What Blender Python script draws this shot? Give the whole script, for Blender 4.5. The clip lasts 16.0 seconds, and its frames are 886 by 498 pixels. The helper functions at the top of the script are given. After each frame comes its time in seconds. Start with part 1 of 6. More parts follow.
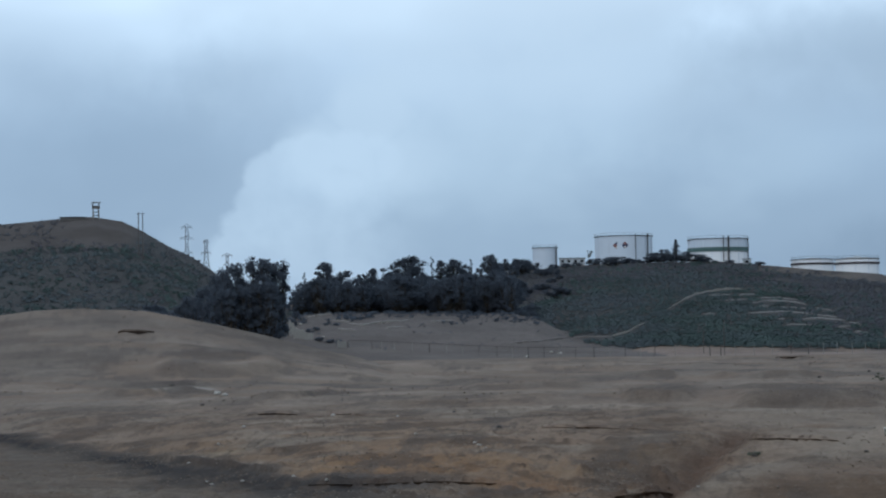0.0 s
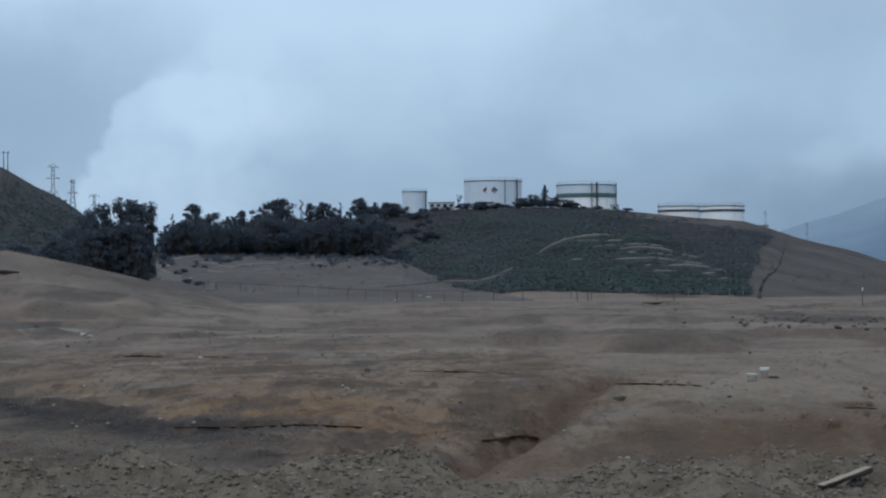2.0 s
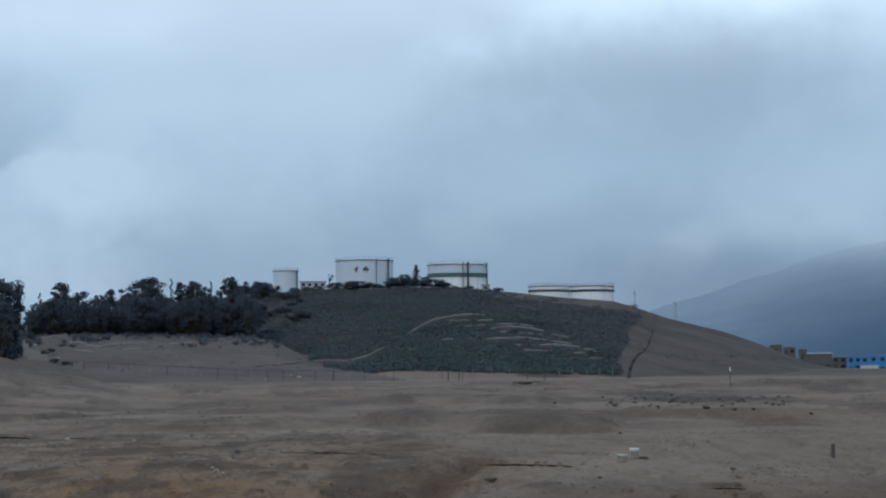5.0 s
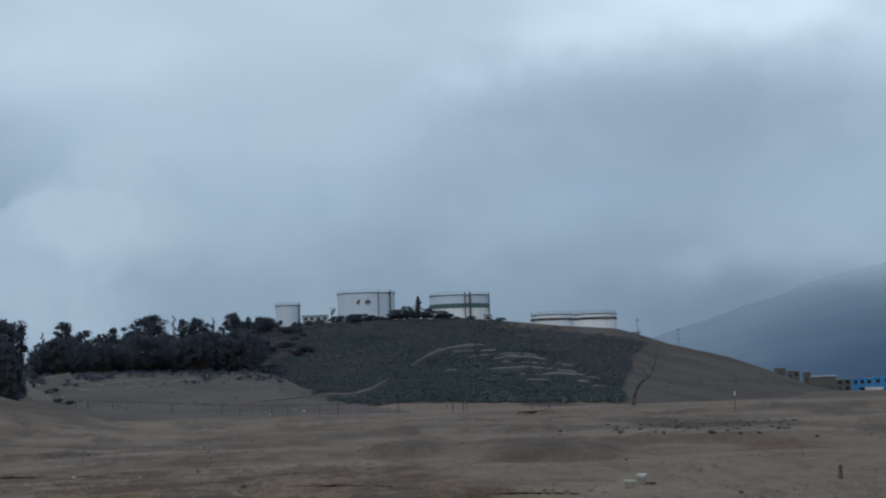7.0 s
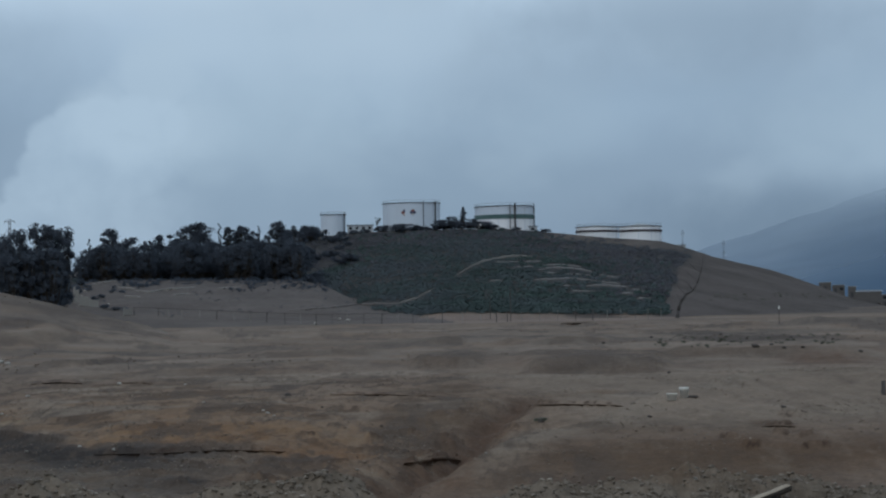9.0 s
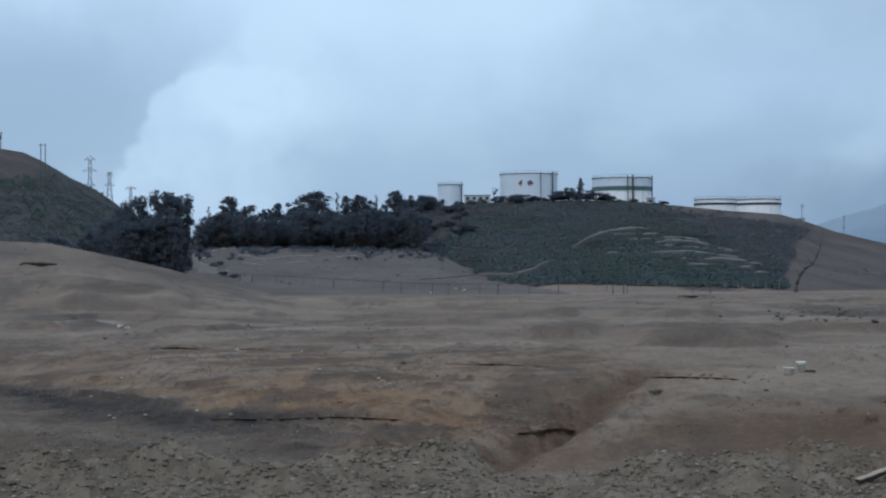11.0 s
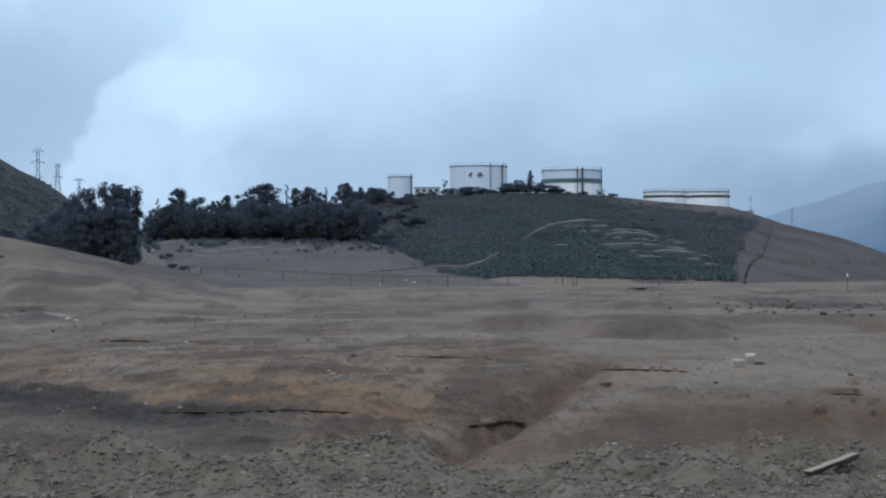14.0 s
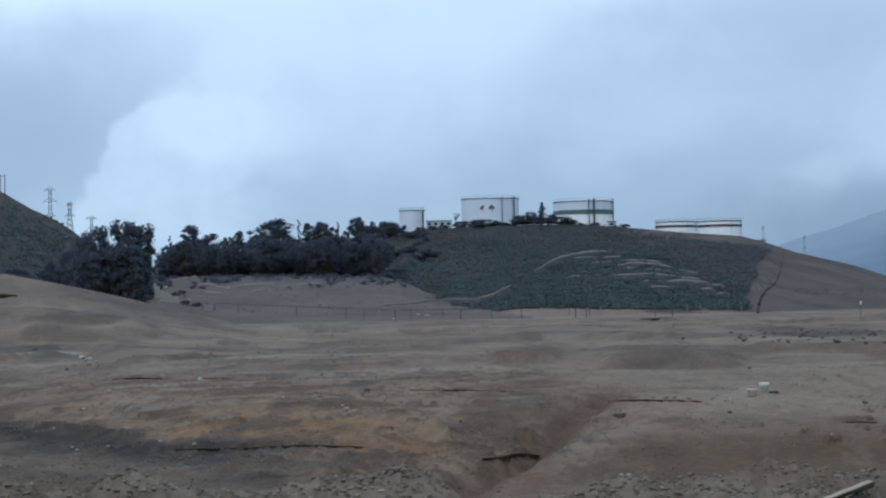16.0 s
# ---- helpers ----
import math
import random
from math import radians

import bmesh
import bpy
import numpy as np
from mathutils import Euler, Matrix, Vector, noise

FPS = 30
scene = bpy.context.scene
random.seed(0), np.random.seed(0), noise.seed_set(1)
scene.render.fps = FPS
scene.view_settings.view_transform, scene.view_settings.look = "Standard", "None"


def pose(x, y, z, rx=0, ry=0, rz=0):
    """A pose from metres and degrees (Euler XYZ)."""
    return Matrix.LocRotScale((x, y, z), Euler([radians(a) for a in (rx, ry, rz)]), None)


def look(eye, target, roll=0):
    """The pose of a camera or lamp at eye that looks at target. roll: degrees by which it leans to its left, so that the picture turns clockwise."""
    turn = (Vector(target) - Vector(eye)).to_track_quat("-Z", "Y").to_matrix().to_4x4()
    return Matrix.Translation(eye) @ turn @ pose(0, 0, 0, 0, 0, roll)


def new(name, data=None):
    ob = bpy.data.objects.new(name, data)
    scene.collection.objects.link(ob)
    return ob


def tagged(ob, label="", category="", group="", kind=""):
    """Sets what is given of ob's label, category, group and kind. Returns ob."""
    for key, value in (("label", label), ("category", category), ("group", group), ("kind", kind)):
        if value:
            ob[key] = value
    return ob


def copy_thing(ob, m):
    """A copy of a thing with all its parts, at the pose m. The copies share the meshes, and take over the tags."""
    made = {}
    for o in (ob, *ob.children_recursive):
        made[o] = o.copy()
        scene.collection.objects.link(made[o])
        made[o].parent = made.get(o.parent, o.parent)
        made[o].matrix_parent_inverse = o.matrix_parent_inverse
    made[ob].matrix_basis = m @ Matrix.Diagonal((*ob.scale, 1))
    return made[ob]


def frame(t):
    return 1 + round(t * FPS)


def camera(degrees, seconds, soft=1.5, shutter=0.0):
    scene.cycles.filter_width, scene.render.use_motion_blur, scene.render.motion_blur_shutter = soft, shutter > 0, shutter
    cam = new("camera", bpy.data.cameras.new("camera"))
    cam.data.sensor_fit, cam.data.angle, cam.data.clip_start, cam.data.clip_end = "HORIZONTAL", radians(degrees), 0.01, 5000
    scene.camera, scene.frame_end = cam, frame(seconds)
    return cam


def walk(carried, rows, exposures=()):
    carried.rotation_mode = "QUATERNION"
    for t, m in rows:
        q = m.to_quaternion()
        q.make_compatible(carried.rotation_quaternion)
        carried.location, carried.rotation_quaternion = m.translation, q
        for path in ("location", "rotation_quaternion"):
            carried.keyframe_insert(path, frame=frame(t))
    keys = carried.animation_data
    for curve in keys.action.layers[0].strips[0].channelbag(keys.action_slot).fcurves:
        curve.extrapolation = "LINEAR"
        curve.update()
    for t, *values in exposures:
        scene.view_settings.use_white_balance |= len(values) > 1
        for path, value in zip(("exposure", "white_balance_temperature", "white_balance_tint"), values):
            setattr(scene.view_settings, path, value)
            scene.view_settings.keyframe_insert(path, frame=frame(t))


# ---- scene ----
# ---- camera and walk ----
cam = camera(25.25, 16.0, soft=2.15, shutter=0.0)
PATH = [
    (0.0, pose(0.049, -0.026, 3.974, 92.721, 0.949, 3.971)),
    (0.5, pose(0.040, -0.047, 3.997, 92.021, 0.431, 2.584)),
    (1.0, pose(0.030, -0.031, 3.992, 91.489, 0.085, 2.217)),
    (1.5, pose(0.031, -0.005, 3.994, 91.137, 0.255, 0.987)),
    (2.0, pose(0.038, 0.017, 3.984, 91.039, 0.463, 0.173)),
    (2.5, pose(0.035, -0.024, 4.001, 91.446, 0.568, -0.260)),
    (3.0, pose(0.038, -0.025, 3.990, 91.860, 0.702, -0.450)),
    (3.5, pose(0.018, -0.055, 3.988, 92.098, 0.625, -0.759)),
    (4.0, pose(0.009, -0.025, 3.981, 92.501, 1.021, -1.975)),
    (4.5, pose(-0.007, -0.016, 3.976, 92.878, 0.805, -3.334)),
    (4.7, pose(0.029, 0.008, 4.034, 93.091, 0.383, -3.548)),
    (6.8, pose(-0.009, -0.004, 3.979, 94.013, 1.716, -3.514)),
    (7.0, pose(-0.009, -0.004, 3.979, 94.214, 1.719, -3.441)),
    (7.5, pose(-0.001, -0.015, 3.974, 94.303, 1.280, -3.244)),
    (8.0, pose(0.006, -0.038, 3.987, 93.702, 1.271, -3.234)),
    (8.5, pose(0.004, -0.048, 4.011, 92.571, 1.048, -2.471)),
    (9.0, pose(0.008, -0.043, 4.013, 91.650, 1.065, -2.165)),
    (9.5, pose(0.016, -0.019, 4.013, 91.061, 1.043, -0.309)),
    (9.7, pose(0.044, -0.021, 3.979, 90.944, 1.114, 2.171)),
    (11.8, pose(0.004, -0.025, 4.001, 90.751, 0.096, 0.382)),
    (12.0, pose(0.005, 0.000, 4.004, 90.622, 0.161, 0.248)),
    (12.5, pose(0.009, 0.016, 3.998, 90.717, 0.118, 0.057)),
    (13.0, pose(0.003, 0.042, 3.996, 90.696, 0.239, -0.187)),
    (13.5, pose(-0.000, 0.055, 3.996, 90.668, 0.579, -0.317)),
    (14.0, pose(-0.004, 0.029, 4.000, 90.603, 0.345, -0.254)),
    (14.5, pose(0.000, 0.000, 4.000, 90.638, -0.000, 0.000)),
    (15.0, pose(-0.001, 0.028, 4.003, 91.265, 0.233, 0.017)),
    (15.5, pose(0.001, -0.006, 4.009, 91.527, 0.511, 0.175)),
    (16.0, pose(0.019, -0.005, 4.000, 91.568, 1.131, 0.121)),
]
EXPOSURES = [(0.0, -0.2, 5950, 10), (1.0, -0.28, 5950, 10), (2.0, -0.2, 5950, 10), (2.6, -0.06, 5950, 10), (4.0, -0.06, 5950, 10), (4.5, -0.27, 5950, 10), (4.7, -0.3, 5950, 10), (7.0, -0.55, 6150, 10), (8.2, -0.62, 6150, 10), (9.7, -0.42, 6000, 10), (12.0, 0.1, 5850, 10), (15.0, 0.1, 5850, 10), (16.0, 0.03, 5850, 10)]
walk(cam, PATH, EXPOSURES)


# ---- sky and sun ----
def build_sky():
    """Overcast sky: a high grey deck with soft cloud, and one white smoke cloud over the valley."""
    world = bpy.data.worlds.new("overcast_sky")
    scene.world = world
    world.use_nodes = True
    nt = world.node_tree
    nt.nodes.clear()
    N, L = nt.nodes.new, nt.links.new

    def math_node(op, a, b=0.0, clamp=False):
        n = N("ShaderNodeMath")
        n.operation, n.use_clamp = op, clamp
        for i, v in enumerate((a, b)):
            if isinstance(v, (int, float)):
                n.inputs[i].default_value = v
            else:
                L(v, n.inputs[i])
        return n.outputs[0]

    def smooth(v, lo, hi):
        n = N("ShaderNodeMapRange")
        n.interpolation_type = "SMOOTHSTEP"
        L(v, n.inputs["Value"])
        n.inputs["From Min"].default_value, n.inputs["From Max"].default_value = lo, hi
        return n.outputs["Result"]

    def mixed(fac, a, b):
        n = N("ShaderNodeMix")
        n.data_type = "RGBA"
        if isinstance(fac, (int, float)):
            n.inputs["Factor"].default_value = fac
        else:
            L(fac, n.inputs["Factor"])
        for s, v in (("A", a), ("B", b)):
            if isinstance(v, tuple):
                n.inputs[6 if s == "A" else 7].default_value = (*v, 1)
            else:
                L(v, n.inputs[6 if s == "A" else 7])
        return n.outputs[2]

    co = N("ShaderNodeTexCoord").outputs["Generated"]
    sep = N("ShaderNodeSeparateXYZ")
    L(co, sep.inputs[0])
    up, east = sep.outputs["Z"], sep.outputs["X"]

    def cloud_noise(scale, detail, stretch, seed):
        m = N("ShaderNodeMapping")
        L(co, m.inputs["Vector"])
        m.inputs["Scale"].default_value = (1, 1, stretch)
        m.inputs["Location"].default_value = (seed, seed * 0.7, 0)
        n = N("ShaderNodeTexNoise")
        L(m.outputs[0], n.inputs["Vector"])
        n.inputs["Scale"].default_value, n.inputs["Detail"].default_value = scale, detail
        n.inputs["Roughness"].default_value = 0.5
        return n.outputs["Fac"]

    sky = N("ShaderNodeTexSky")
    sky.sky_type, sky.sun_disc = "NISHITA", False
    sky.sun_elevation, sky.sun_rotation = radians(38), radians(207)
    sky_light = N("ShaderNodeVectorMath")
    sky_light.operation = "SCALE"
    L(sky.outputs[0], sky_light.inputs[0])
    sky_light.inputs["Scale"].default_value = 0.1

    ramp = N("ShaderNodeValToRGB")
    L(math_node("ADD", math_node("MULTIPLY", up, 2.5), 0.1), ramp.inputs[0])
    e = ramp.color_ramp.elements
    e[0].position, e[0].color = 0.10, (0.215, 0.300, 0.400, 1)
    e[1].position, e[1].color = 0.62, (0.72, 0.850, 0.940, 1)
    for p, c in ((0.22, (0.250, 0.340, 0.440)), (0.36, (0.320, 0.425, 0.530)), (0.45, (0.425, 0.540, 0.645)), (0.50, (0.56, 0.690, 0.795)), (0.55, (0.70, 0.840, 0.940)), (0.75, (0.52, 0.62, 0.70))):
        el = e.new(p)
        el.color = (*c, 1)
    lift = N("ShaderNodeVectorMath")
    lift.operation = "SCALE"
    L(ramp.outputs[0], lift.inputs[0])
    lift.inputs["Scale"].default_value = 1.45
    deck = lift.outputs[0]
    # broad soft folds of the deck
    folds = smooth(cloud_noise(5.0, 2.5, 2.2, 3.1), 0.38, 0.66)
    deck = mixed(math_node("MULTIPLY", folds, 0.42), deck, (0.335, 0.445, 0.565))
    wisps = smooth(cloud_noise(11.0, 3.0, 1.6, 8.3), 0.46, 0.72)
    deck = mixed(math_node("MULTIPLY", wisps, 0.38), deck, (0.63, 0.79, 0.91))

    # the smoke cloud: overlapping puffs, ragged on their edges
    wobble_a = math_node("MULTIPLY", math_node("SUBTRACT", cloud_noise(34.0, 6.0, 1.0, 1.7), 0.5), 1.0)
    wobble_b = math_node("MULTIPLY", math_node("SUBTRACT", cloud_noise(110.0, 3.0, 1.0, 5.2), 0.5), 0.22)
    wobble = math_node("ADD", wobble_a, wobble_b)

    def puff(az, el, half_w, half_h, hard):
        c = N("ShaderNodeVectorMath")
        c.operation = "SUBTRACT"
        L(co, c.inputs[0])
        a, b = radians(az), radians(el)
        c.inputs[1].default_value = (math.sin(a) * math.cos(b), math.cos(a) * math.cos(b), math.sin(b))
        s = N("ShaderNodeVectorMath")
        s.operation = "MULTIPLY"
        L(c.outputs[0], s.inputs[0])
        s.inputs[1].default_value = (1 / radians(half_w), 3.0, 1 / radians(half_h))
        d = N("ShaderNodeVectorMath")
        d.operation = "LENGTH"
        L(s.outputs[0], d.inputs[0])
        return smooth(math_node("ADD", d.outputs["Value"], wobble), 1.0 + hard, 1.0 - hard)

    def joined(masks):
        m = masks[0]
        for k in masks[1:]:
            m = math_node("MAXIMUM", m, k)
        return m

    # soft patches: a dark bank left of the smoke, a dark fold and a light bank to the right
    for az, el, w, h, k, colour in ((-9.4, 7.4, 1.9, 1.5, 0.40, (0.43, 0.56, 0.69)), (-12.5, 5.0, 3.4, 2.4, 0.60, (0.335, 0.455, 0.585)), (-4.0, 4.0, 4.5, 2.4, 0.28, (0.50, 0.66, 0.80)), (0.5, 7.4, 4.5, 1.6, 0.55, (0.64, 0.80, 0.93)),
                                    (9.8, 8.2, 5.5, 1.5, 0.60, (0.355, 0.465, 0.575)), (4.5, 6.3, 2.4, 1.0, 0.35, (0.40, 0.52, 0.64)), (2.5, 3.4, 4.5, 1.0, 0.40, (0.36, 0.49, 0.62)),
                                    (14.9, 4.9, 3.6, 1.3, 0.60, (0.55, 0.71, 0.84)), (5.6, 5.2, 2.2, 0.9, 0.40, (0.55, 0.71, 0.84)), (12.5, 2.0, 5.0, 1.1, 0.70, (0.20, 0.295, 0.41)), (-1.5, 5.6, 3.0, 1.0, 0.35, (0.60, 0.77, 0.90)),
                                    (-4.6, 7.8, 1.7, 0.9, 0.55, (0.66, 0.82, 0.95)), (0.2, 8.0, 2.3, 0.9, 0.50, (0.66, 0.82, 0.95)), (-3.0, 10.2, 5.5, 1.4, 0.45, (0.72, 0.87, 0.98))):
        deck = mixed(math_node("MULTIPLY", puff(az, el, w, h, 0.8), k), deck, colour)
    fade = smooth(east, -0.055, -0.120)
    head = joined([puff(-6.0, 6.6, 1.25, 1.2, 0.35), puff(-7.0, 5.4, 1.4, 1.2, 0.40), puff(-4.9, 5.4, 1.2, 1.0, 0.5)])
    deck = mixed(math_node("MULTIPLY", math_node("MULTIPLY", head, smooth(east, -0.040, -0.100)), 0.72), deck, (0.63, 0.79, 0.92))
    body = joined([puff(-9.8, 2.5, 0.85, 0.9, 0.22), puff(-9.5, 3.3, 0.80, 0.8, 0.22), puff(-9.1, 4.0, 0.85, 0.8, 0.22), puff(-8.9, 4.8, 0.75, 0.75, 0.22), puff(-8.2, 5.2, 0.75, 0.7, 0.22),
                   puff(-7.4, 5.55, 0.65, 0.6, 0.22), puff(-6.6, 5.6, 0.75, 0.65, 0.25), puff(-5.8, 5.4, 0.8, 0.7, 0.28), puff(-7.6, 3.9, 2.0, 1.5, 0.35), puff(-7.4, 2.6, 2.4, 1.3, 0.5)])
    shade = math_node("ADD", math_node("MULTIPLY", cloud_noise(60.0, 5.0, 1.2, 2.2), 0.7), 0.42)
    deck = mixed(math_node("MULTIPLY", math_node("MULTIPLY", math_node("MULTIPLY", body, fade), shade), 0.65), deck, (0.66, 0.83, 0.97))

    bg = N("ShaderNodeBackground")
    L(mixed(0.94, sky_light.outputs[0], deck), bg.inputs["Color"])
    bg.inputs["Strength"].default_value = 1.0
    L(bg.outputs[0], N("ShaderNodeOutputWorld").inputs["Surface"])


build_sky()
sun_data = bpy.data.lights.new("sun", "SUN")
sun_data.energy, sun_data.angle, sun_data.color = 0.85, radians(40), (1.0, 0.96, 0.90)
sun = new("sun", sun_data)
sun.matrix_world = look((0, 0, 200), (115, 230, 0))


# ---- materials ----
def material(name, rough=0.9, metal=0.0):
    m = bpy.data.materials.new(name)
    m.use_nodes = True
    b = m.node_tree.nodes["Principled BSDF"]
    b.inputs["Roughness"].default_value, b.inputs["Metallic"].default_value = rough, metal
    b.inputs["Specular IOR Level"].default_value = 0.25
    return m, m.node_tree, b


def noise_fac(nt, scale, detail=5.0, rough=0.6, lo=0.3, hi=0.7, vector=None):
    n = nt.nodes.new("ShaderNodeTexNoise")
    n.inputs["Scale"].default_value, n.inputs["Detail"].default_value, n.inputs["Roughness"].default_value = scale, detail, rough
    if vector is None:
        vector = nt.nodes.new("ShaderNodeTexCoord").outputs["Object"]
    nt.links.new(vector, n.inputs["Vector"])
    r = nt.nodes.new("ShaderNodeMapRange")
    nt.links.new(n.outputs["Fac"], r.inputs["Value"])
    r.inputs["From Min"].default_value, r.inputs["From Max"].default_value = lo, hi
    return r.outputs["Result"]


def mix_rgb(nt, fac, a, b, mode="MIX"):
    n = nt.nodes.new("ShaderNodeMix")
    n.data_type, n.blend_type = "RGBA", mode
    if isinstance(fac, (int, float)):
        n.inputs["Factor"].default_value = fac
    else:
        nt.links.new(fac, n.inputs["Factor"])
    for i, v in ((6, a), (7, b)):
        if isinstance(v, tuple):
            n.inputs[i].default_value = (*v, 1)
        else:
            nt.links.new(v, n.inputs[i])
    return n.outputs[2]


def worn(name, colour, second, scale=1.0, rough=0.85, metal=0.0, fine=0.5, bump=0.02, by_object=0.0):
    """A surface in two tones with coarse stains and fine grain."""
    m, nt, b = material(name, rough, metal)
    c = mix_rgb(nt, noise_fac(nt, 0.35 * scale), colour, second)
    c = mix_rgb(nt, noise_fac(nt, 5.0 * scale, 6.0, 0.7), c, tuple(v * (1 - fine * 0.5) for v in colour))
    if by_object:
        info = nt.nodes.new("ShaderNodeObjectInfo")
        h = nt.nodes.new("ShaderNodeHueSaturation")
        r = nt.nodes.new("ShaderNodeMapRange")
        nt.links.new(info.outputs["Random"], r.inputs["Value"])
        r.inputs["To Min"].default_value, r.inputs["To Max"].default_value = 1 - by_object, 1 + by_object
        nt.links.new(r.outputs["Result"], h.inputs["Value"])
        nt.links.new(c, h.inputs["Color"])
        c = h.outputs["Color"]
    nt.links.new(c, b.inputs["Base Color"])
    if bump:
        bp = nt.nodes.new("ShaderNodeBump")
        bp.inputs["Distance"].default_value, bp.inputs["Strength"].default_value = bump, 0.8
        nt.links.new(noise_fac(nt, 8.0 * scale, 6.0), bp.inputs["Height"])
        nt.links.new(bp.outputs["Normal"], b.inputs["Normal"])
    return m


def soil_material():
    """Bare soil: its kind is laid out over the ground, with grain, pebbles and stains on top."""
    m, nt, b = material("bare_soil", 0.97)
    b.inputs["Specular IOR Level"].default_value = 0.1
    at = nt.nodes.new("ShaderNodeAttribute")
    at.attribute_name = "soil"
    co = nt.nodes.new("ShaderNodeTexCoord").outputs["Object"]
    c = at.outputs["Color"]
    for scale, lo, hi, dark, light in ((0.045, 0.35, 0.65, 0.86, 1.12), (0.4, 0.3, 0.7, 0.90, 1.08), (2.6, 0.3, 0.7, 0.86, 1.12), (11.0, 0.25, 0.75, 0.78, 1.2)):
        f = noise_fac(nt, scale, 4.0, 0.6, lo, hi, co)
        c = mix_rgb(nt, 1.0, c, mix_rgb(nt, f, (dark,) * 3, (light, light, light)), "MULTIPLY")
    nt.links.new(c, b.inputs["Base Color"])
    bp = nt.nodes.new("ShaderNodeBump")
    bp.inputs["Distance"].default_value, bp.inputs["Strength"].default_value = 0.08, 0.9
    nt.links.new(noise_fac(nt, 1.7, 8.0, 0.65, 0.2, 0.8, co), bp.inputs["Height"])
    nt.links.new(bp.outputs["Normal"], b.inputs["Normal"])
    return m


def leaf_material(name, dark, light, scale=0.6, patch=None, thin=0.0):
    m, nt, b = material(name, 0.8)
    geo = nt.nodes.new("ShaderNodeNewGeometry")
    c = mix_rgb(nt, geo.outputs["Random Per Island"], dark, light)
    c = mix_rgb(nt, noise_fac(nt, scale, 4.0), c, tuple((0.55 if patch else 0.75) * v for v in dark))
    if patch:
        c = mix_rgb(nt, noise_fac(nt, 0.022, 4.0, 0.6, 0.42, 0.62), c, patch)
    nt.links.new(c, b.inputs["Base Color"])
    if thin:
        # light also comes through the leaves
        through_leaf = nt.nodes.new("ShaderNodeBsdfTranslucent")
        nt.links.new(c, through_leaf.inputs["Color"])
        both = nt.nodes.new("ShaderNodeMixShader")
        both.inputs["Fac"].default_value = thin
        nt.links.new(b.outputs[0], both.inputs[1])
        nt.links.new(through_leaf.outputs[0], both.inputs[2])
        nt.links.new(both.outputs[0], nt.nodes["Material Output"].inputs["Surface"])
    return m


SOIL = soil_material()
# leaf colour lightened and blued to stand for haze over the far trees
LEAF = leaf_material("eucalyptus_leaf", (0.102, 0.120, 0.150), (0.122, 0.138, 0.166), thin=0.6)
LEAF_DRY = leaf_material("dry_leaf", (0.045, 0.050, 0.036), (0.095, 0.090, 0.062))
SHRUB = leaf_material("scrub_leaf", (0.058, 0.090, 0.084), (0.090, 0.126, 0.114), 0.05, (0.080, 0.093, 0.104), thin=0.2)
SCRUB_DRY = leaf_material("dry_scrub", (0.098, 0.097, 0.114), (0.130, 0.124, 0.140), 0.05, (0.085, 0.093, 0.106), thin=0.2)
BARK = worn("bark", (0.060, 0.050, 0.040), (0.10, 0.085, 0.07), 1.0, 0.95)
TANK_WHITE = worn("white_tank_paint", (0.82, 0.83, 0.84), (0.75, 0.76, 0.77), 0.3, 0.5, fine=0.1, bump=0.0)
# pale blue tint: haze over the far tanks mixed into their paint
TANK_PALE_HAZE = worn("pale_hazed_tank_paint", (0.58, 0.64, 0.71), (0.52, 0.58, 0.64), 0.3, 0.5, fine=0.1, bump=0.0)
TANK_ROOF = worn("roof_plate", (0.40, 0.41, 0.41), (0.30, 0.31, 0.31), 0.3, 0.6, bump=0.0)
GREEN_BAND = worn("green_band_paint", (0.08, 0.14, 0.135), (0.10, 0.17, 0.16), 0.4, 0.5, bump=0.0)
DARK_BAND = worn("dark_band_paint", (0.05, 0.04, 0.045), (0.08, 0.06, 0.06), 0.4, 0.5, bump=0.0)
GALV = worn("galvanised_steel", (0.20, 0.21, 0.22), (0.13, 0.13, 0.14), 2.0, 0.55, 0.5, bump=0.0)
DARK_STEEL = worn("dark_steel", (0.06, 0.06, 0.065), (0.09, 0.085, 0.08), 2.0, 0.6, 0.3, bump=0.0)
CONCRETE = worn("weathered_concrete", (0.30, 0.285, 0.26), (0.22, 0.21, 0.19), 2.0, 0.95)
POST_DARK = worn("dark_fence_post", (0.10, 0.09, 0.085), (0.15, 0.13, 0.12), 3.0, 0.95)
ROCK = worn("broken_rock", (0.27, 0.225, 0.18), (0.20, 0.165, 0.13), 3.0, 0.95, by_object=0.3)
PALE_STONE = worn("pale_rubble", (0.46, 0.43, 0.38), (0.34, 0.31, 0.27), 4.0, 0.9, by_object=0.15)
DARK_STONE = worn("dark_rock", (0.07, 0.06, 0.055), (0.11, 0.095, 0.08), 4.0, 0.95)
WOOD_GREY = worn("weathered_wood", (0.45, 0.37, 0.285), (0.33, 0.27, 0.205), 3.0, 0.9)
PLASTIC_WHITE = worn("chalky_white_plastic", (0.70, 0.68, 0.62), (0.55, 0.52, 0.46), 6.0, 0.6, fine=0.2, bump=0.0)
RED_PAINT = worn("faded_red_paint", (0.24, 0.08, 0.07), (0.20, 0.09, 0.075), 4.0, 0.6, bump=0.0)
BLUE_SIGN = worn("faded_blue_paint", (0.09, 0.10, 0.16), (0.10, 0.11, 0.16), 4.0, 0.6, bump=0.0)
